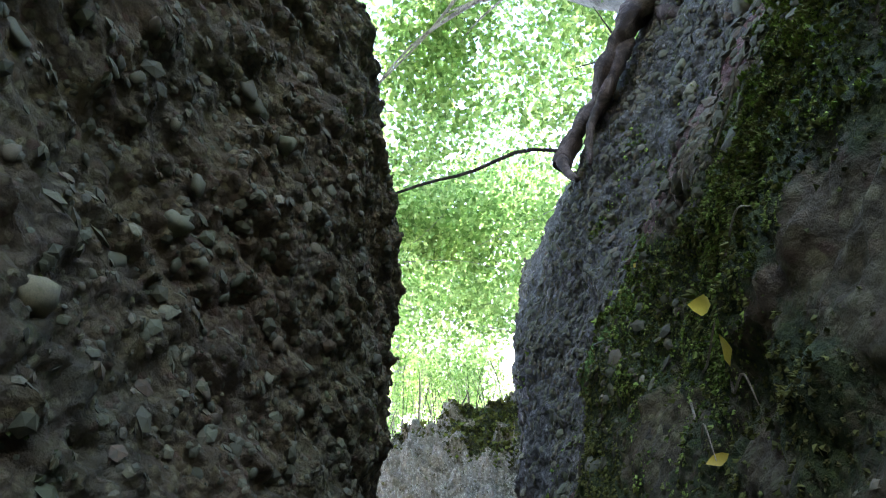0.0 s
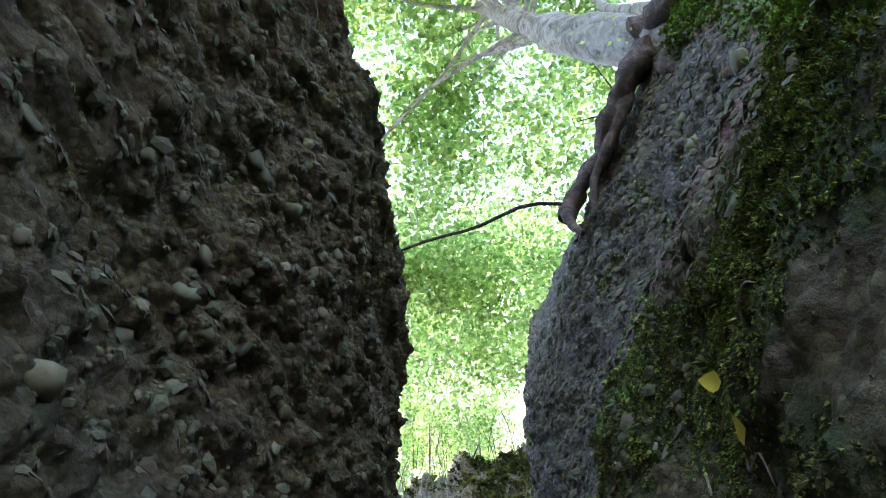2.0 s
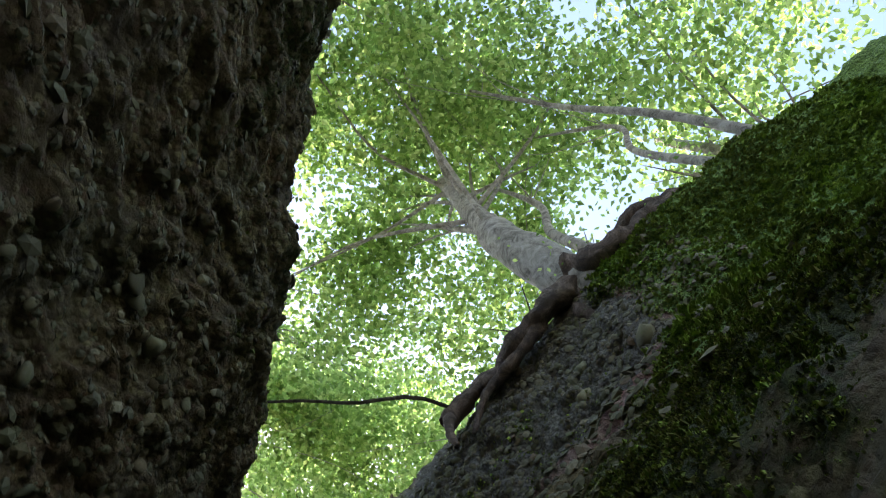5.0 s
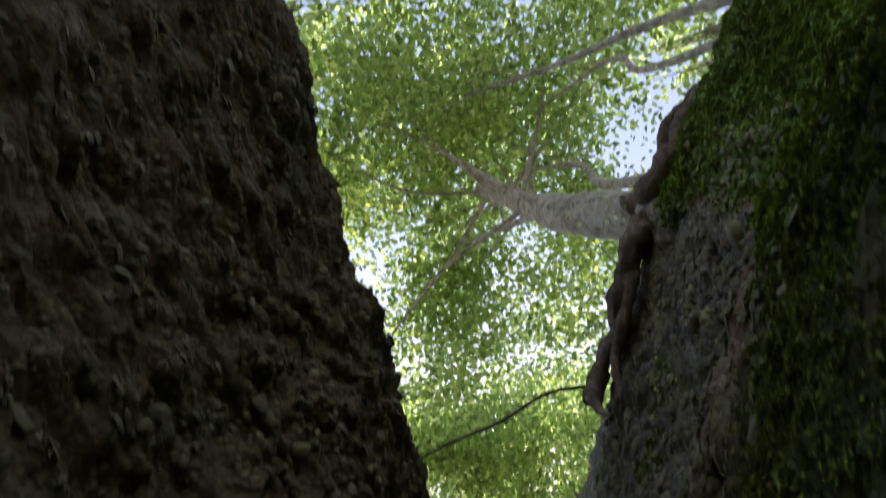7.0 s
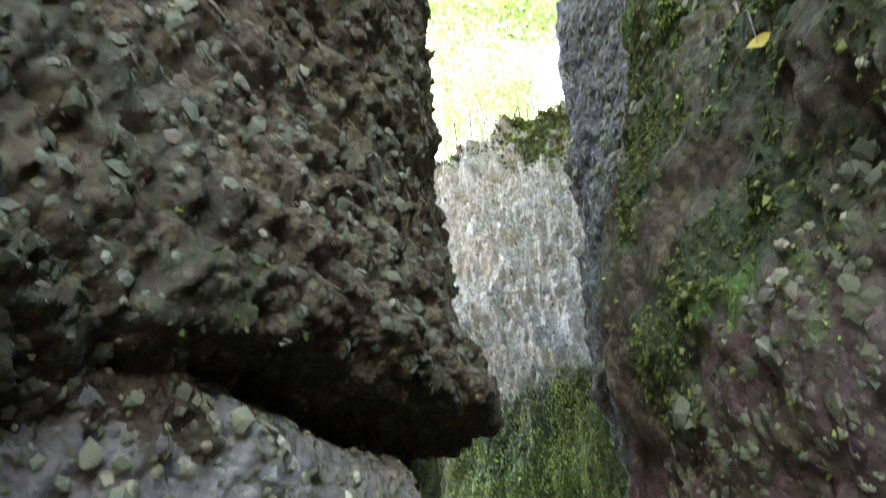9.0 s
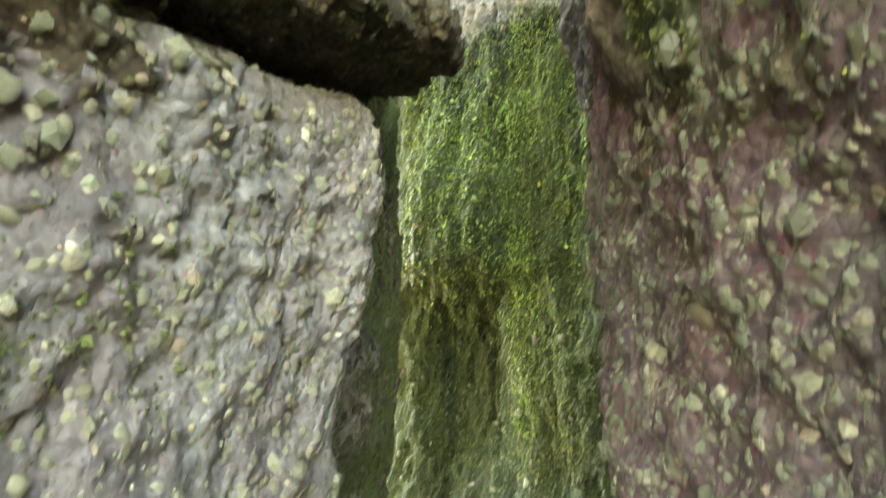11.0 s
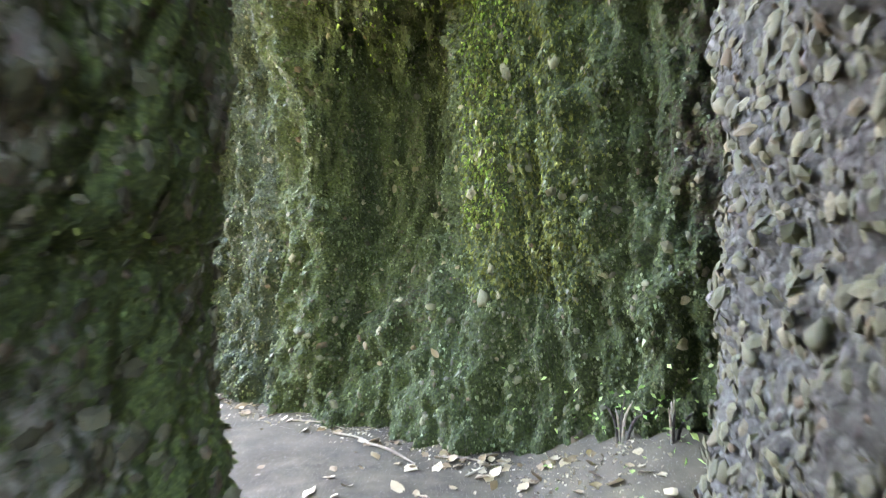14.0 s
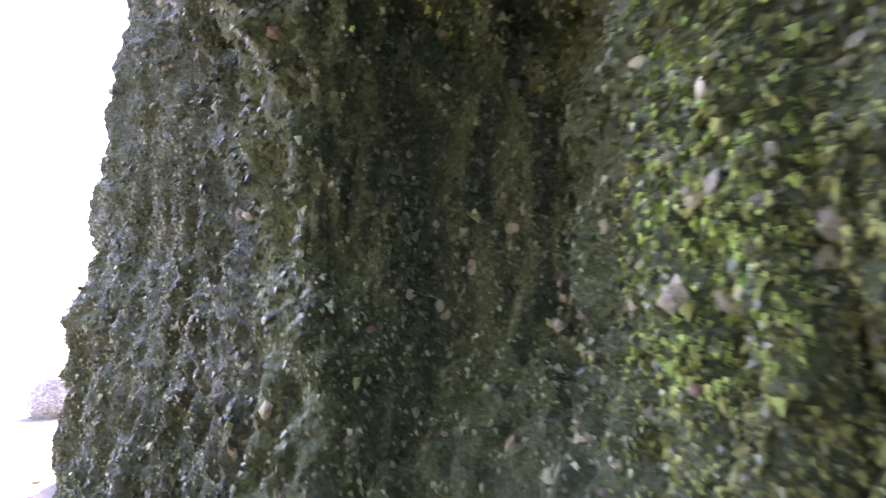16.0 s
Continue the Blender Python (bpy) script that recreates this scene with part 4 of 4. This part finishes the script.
while laid < 300:
    u = rng.uniform()
    if u < 0.3:
        x, y = rng.uniform(-0.5, 1.25), rng.uniform(3.6, 6.7)
    elif u < 0.72:
        s = rng.uniform(0, 1)
        x, y = 1.0 - 3.6 * s + rng.normal() * 0.12, 6.25 + 2.3 * s + rng.normal() * 0.14
    else:
        x, y = rng.uniform(-4.5, 0), rng.uniform(6.0, 11.5)
    wall = np.interp(x, [-4.2, -2.5, -0.5, 0.95, 1.5], [10.3, 8.5, 7.05, 6.4, 5.95])
    if y > wall - 0.02 or (x < -0.3 and y < 5.5 - 0.42 * (x + 0.8)):
        continue
    z = float(ground_height(np.array([x]), np.array([y]))[0])
    ob = new("fallen_leaf", DRY[laid % 6])
    k = rng.uniform(0.045, 0.12)
    ob.matrix_basis = pose(x, y, z + 0.003, rng.normal() * 14, rng.normal() * 14, rng.uniform(0, 360)) @ Matrix.Diagonal((k, k, k, 1))
    tagged(ob, "dry pale brown leaf lying on the earth path", "leaf", "fallen leaves on the path")
    laid += 1


def on_rock(rock, x, y, z):
    """The nearest place of a rock face to a point, with its normal."""
    d = ((rock.grid - np.array((x, y, z))) ** 2).sum(2)
    i = np.unravel_index(d.argmin(), d.shape)
    return Vector(rock.grid[i]), Vector(rock.normal[i])


def pinned_leaf(rock, place, size, mesh, label, turn=0.0):
    p, n = on_rock(rock, *place)
    ob = new("leaf", mesh)
    ob.matrix_basis = Matrix.Translation(p + n * 0.02) @ n.to_track_quat("Z", "Y").to_matrix().to_4x4() @ pose(0, 0, 0, 25, 10, turn) @ Matrix.Diagonal((size, size, size, 1))
    return tagged(ob, label, "leaf", "leaves caught on the rock")


pinned_leaf(RIGHT, (1.45, 0.7, 2.78), 0.07, GOLD[0], "bright yellow curled leaf on the mossy rock", 30)
pinned_leaf(RIGHT, (1.44, 0.73, 2.71), 0.055, GOLD[1], "bright yellow curled leaf on the mossy rock", 120)
pinned_leaf(RIGHT, (1.42, 1.0, 2.7), 0.045, GOLD[0], "orange-yellow withered leaf on dark rock", 80)
pinned_leaf(RIGHT, (1.6, 1.12, 3.75), 0.06, GOLD[1], "orange-yellow withered leaf on the moss", 10)
pinned_leaf(FAR, (0.75, 6.6, 3.75), 0.07, GOLD[0], "yellow leaf stuck in the hanging moss", 10)
pinned_leaf(FAR, (0.1, 6.9, 0.55), 0.08, DRY[0], "pale dry leaf caught in the moss", 40)
pinned_leaf(FAR, (-0.4, 7.55, 0.75), 0.07, DRY[1], "pale dry leaf caught in the moss", 200)


def boulder(place, rock, size, seed, label):
    p, n = on_rock(rock, *place)
    ob = new("stone", STONES[seed % 5])
    ob.matrix_basis = Matrix.Translation(p + n * size * 0.1) @ pose(0, 0, 0, seed * 40, seed * 25, seed * 70) @ Matrix.Diagonal((size * 1.15, size, size * 0.9, 1))
    return tagged(ob, label, "stone", "large stones in the rock")


boulder((2.58, 0.48, 5.27), RIGHT, 0.075, 1, "smooth grey round stone set in the rock face")
boulder((2.5, 0.86, 5.67), RIGHT, 0.05, 2, "smooth grey round stone set in the rock face")
boulder((2.46, 0.92, 5.5), RIGHT, 0.055, 3, "smooth grey round stone set in the rock face")
boulder((0.12, 0.7, 3.57), LEFT_TOP, 0.045, 4, "pale rounded stone set in the dark rock")
boulder((0.32, 0.63, 4.18), LEFT_TOP, 0.045, 0, "pale rounded stone set in the dark rock")
boulder((0.06, 0.62, 2.95), LEFT_TOP, 0.045, 1, "pale rounded stone set in the dark rock")

boulder((1.25, 3.62, 1.36), RIGHT, 0.032, 1, "smooth grey round stone set in the rock face")
boulder((1.25, 3.5, 1.28), RIGHT, 0.028, 2, "smooth grey round stone set in the rock face")

# dead twigs on the mossy shelf
for i, (a, b) in enumerate((((1.56, 0.75, 2.95), (1.52, 0.5, 2.75)), ((1.5, 1.0, 3.0), (1.55, 0.7, 2.8)), ((1.55, 0.82, 2.85), (1.5, 0.8, 2.6)), ((1.45, 1.05, 2.95), (1.42, 1.0, 2.7)), ((1.6, 0.55, 3.3), (1.58, 0.2, 3.25)))):
    p, n = on_rock(RIGHT, *a)
    q, m = on_rock(RIGHT, *b)
    mid = (p + q) / 2 + (n + m) * 0.03 + Vector((0.01, 0.03, -0.02))
    low = p * 0.3 + q * 0.7 + (n + m) * 0.02 + Vector((0.0, -0.025, 0.0))
    stick("twig", [p + n * 0.02, mid, low, q + m * 0.03], 0.003, TWIG_PALE, "thin pale dead twig hanging on the rock", "twig", "dead twigs on the rock")

# sticks along the foot of the mossy wall
for i, (a, b, w) in enumerate((((-0.35, 6.85), (0.05, 6.5), 0.012), ((-0.55, 7.0), (-0.2, 6.75), 0.008), ((-0.9, 7.25), (-0.5, 7.1), 0.007), ((0.15, 6.6), (0.5, 6.45), 0.008), ((0.35, 6.3), (0.6, 6.5), 0.006))):
    za, zb = (float(ground_height(np.array([q[0]]), np.array([q[1]]))[0]) + w for q in (a, b))
    stick("stick", [(*a, za), ((a[0] + b[0]) / 2, (a[1] + b[1]) / 2 + 0.03, (za + zb) / 2 + 0.008), (*b, zb)], w, TWIG_PALE, "broken dry stick lying at the foot of the wall", "stick", "sticks on the path")


# ---- shrubs ----
def shrub(place, stems, height, leaves, seed, label, bare=0.0, spread=0.35, size=0.06, name="shrub"):
    rng = np.random.default_rng(seed)
    ob = empty(name, place, label, "shrub", "shrubs on the rocks")
    tips = []
    for i in range(stems):
        d = rng.normal(size=2) * spread
        h = height * rng.uniform(0.6, 1.1)
        tip = np.array((d[0], d[1], h))
        limb("stem", [(d[0] * 0.15, d[1] * 0.15, -0.05), (d[0] * 0.4, d[1] * 0.4, h * 0.5), tip], (0.01, 0.008, 0.003), TWIG_PALE if rng.uniform() < 0.5 else TWIG, ob, 5, 8, 0.1, i)
        tips.append((*(tip * rng.uniform(0.55, 1.0)), spread * 0.6, spread * 0.6, height * 0.22))
    crown(ob, tips, leaves, size, seed, "foliage")
    return ob


for i, (x, y) in enumerate(((-1.1, 8.7), (-0.7, 8.9), (-0.35, 8.6), (0.0, 8.8), (0.3, 8.9), (0.7, 8.7), (1.1, 8.8), (1.5, 8.5))):
    shrub((x, y, 12.2 + 0.4 * x + 0.1), 9, 2.6 + 0.3 * (i % 3), 420, 300 + i, "thin-stemmed leafy shrub on top of the rock", spread=0.4, size=0.08)
stick("dead_branch", [(0.35, 8.3, 12.1), (0.5, 8.25, 12.5), (0.72, 8.2, 13.1)], 0.03, TWIG, "dark broken branch standing on the rock top", "branch")
for i, (x, y, z) in enumerate(((1.35, 6.0, 0.3), (1.15, 6.25, 0.25), (1.5, 5.75, 0.35))):
    shrub((x, y, z), 5, 0.17, 60, 320 + i, "small green plant at the foot of the wall", spread=0.1, size=0.035, name="plant")
for i, (x, y, z) in enumerate(((3.5, -1.05, 6.5), (3.2, -0.6, 6.5), (2.6, 0.35, 6.4), (2.2, 0.75, 6.3))):
    shrub((x, y, z), 12, 0.3, 60, 330 + i, "tuft of dry grass and leaves on the rock edge", spread=0.16, size=0.04, name="grass_tuft")

# a stone in the bright opening
bv, bf = ball(14, 22)
bv = bv * (1 + 0.22 * fbm(bv, 1.3, 4, 81))[:, None] * np.array((0.55, 0.45, 0.42))
far_stone = mesh_object("boulder", bv, bf, ROCK_GREY)
far_stone.matrix_basis = pose(-6.6, 12.9, 0.16, 4, 3, 40)
tagged(far_stone, "grey weathered boulder lying in the sunlit opening", "boulder")

# crumbs of leaf and stone along the foot of the walls
count = 2600
s = rng.uniform(0, 1, count)
side = rng.uniform(size=count) < 0.6
bx = np.where(side, 1.2 - 3.9 * s, rng.uniform(0.55, 1.25, count)) + rng.normal(size=count) * 0.1
by = np.where(side, 6.2 + 2.45 * s - np.abs(rng.normal(size=count)) * 0.2, rng.uniform(3.4, 6.3, count))
bz = ground_height(bx, by) + 0.004
flat = rng.normal(size=(count, 3)) * 0.35 + np.array((0, 0, 1))
flat /= np.linalg.norm(flat, axis=1, keepdims=True)
k = rng.uniform(0.008, 0.032, count)
v, f = strew(LEAF_LOW, LEAF_LOW_TRIS, np.stack((bx, by, bz), 1), frames_on(flat, rng), np.stack((k, k, k), 1))
crumbs = mesh_object("leaf_litter", v, f, leaf_material("litter", [(0.0, (0.10, 0.07, 0.04)), (0.5, (0.28, 0.21, 0.12)), (1.0, (0.5, 0.43, 0.3))], 0.1), smooth=False)
tagged(crumbs, "brown crumbled leaf litter along the foot of the walls", "leaf litter", kind="stuff")
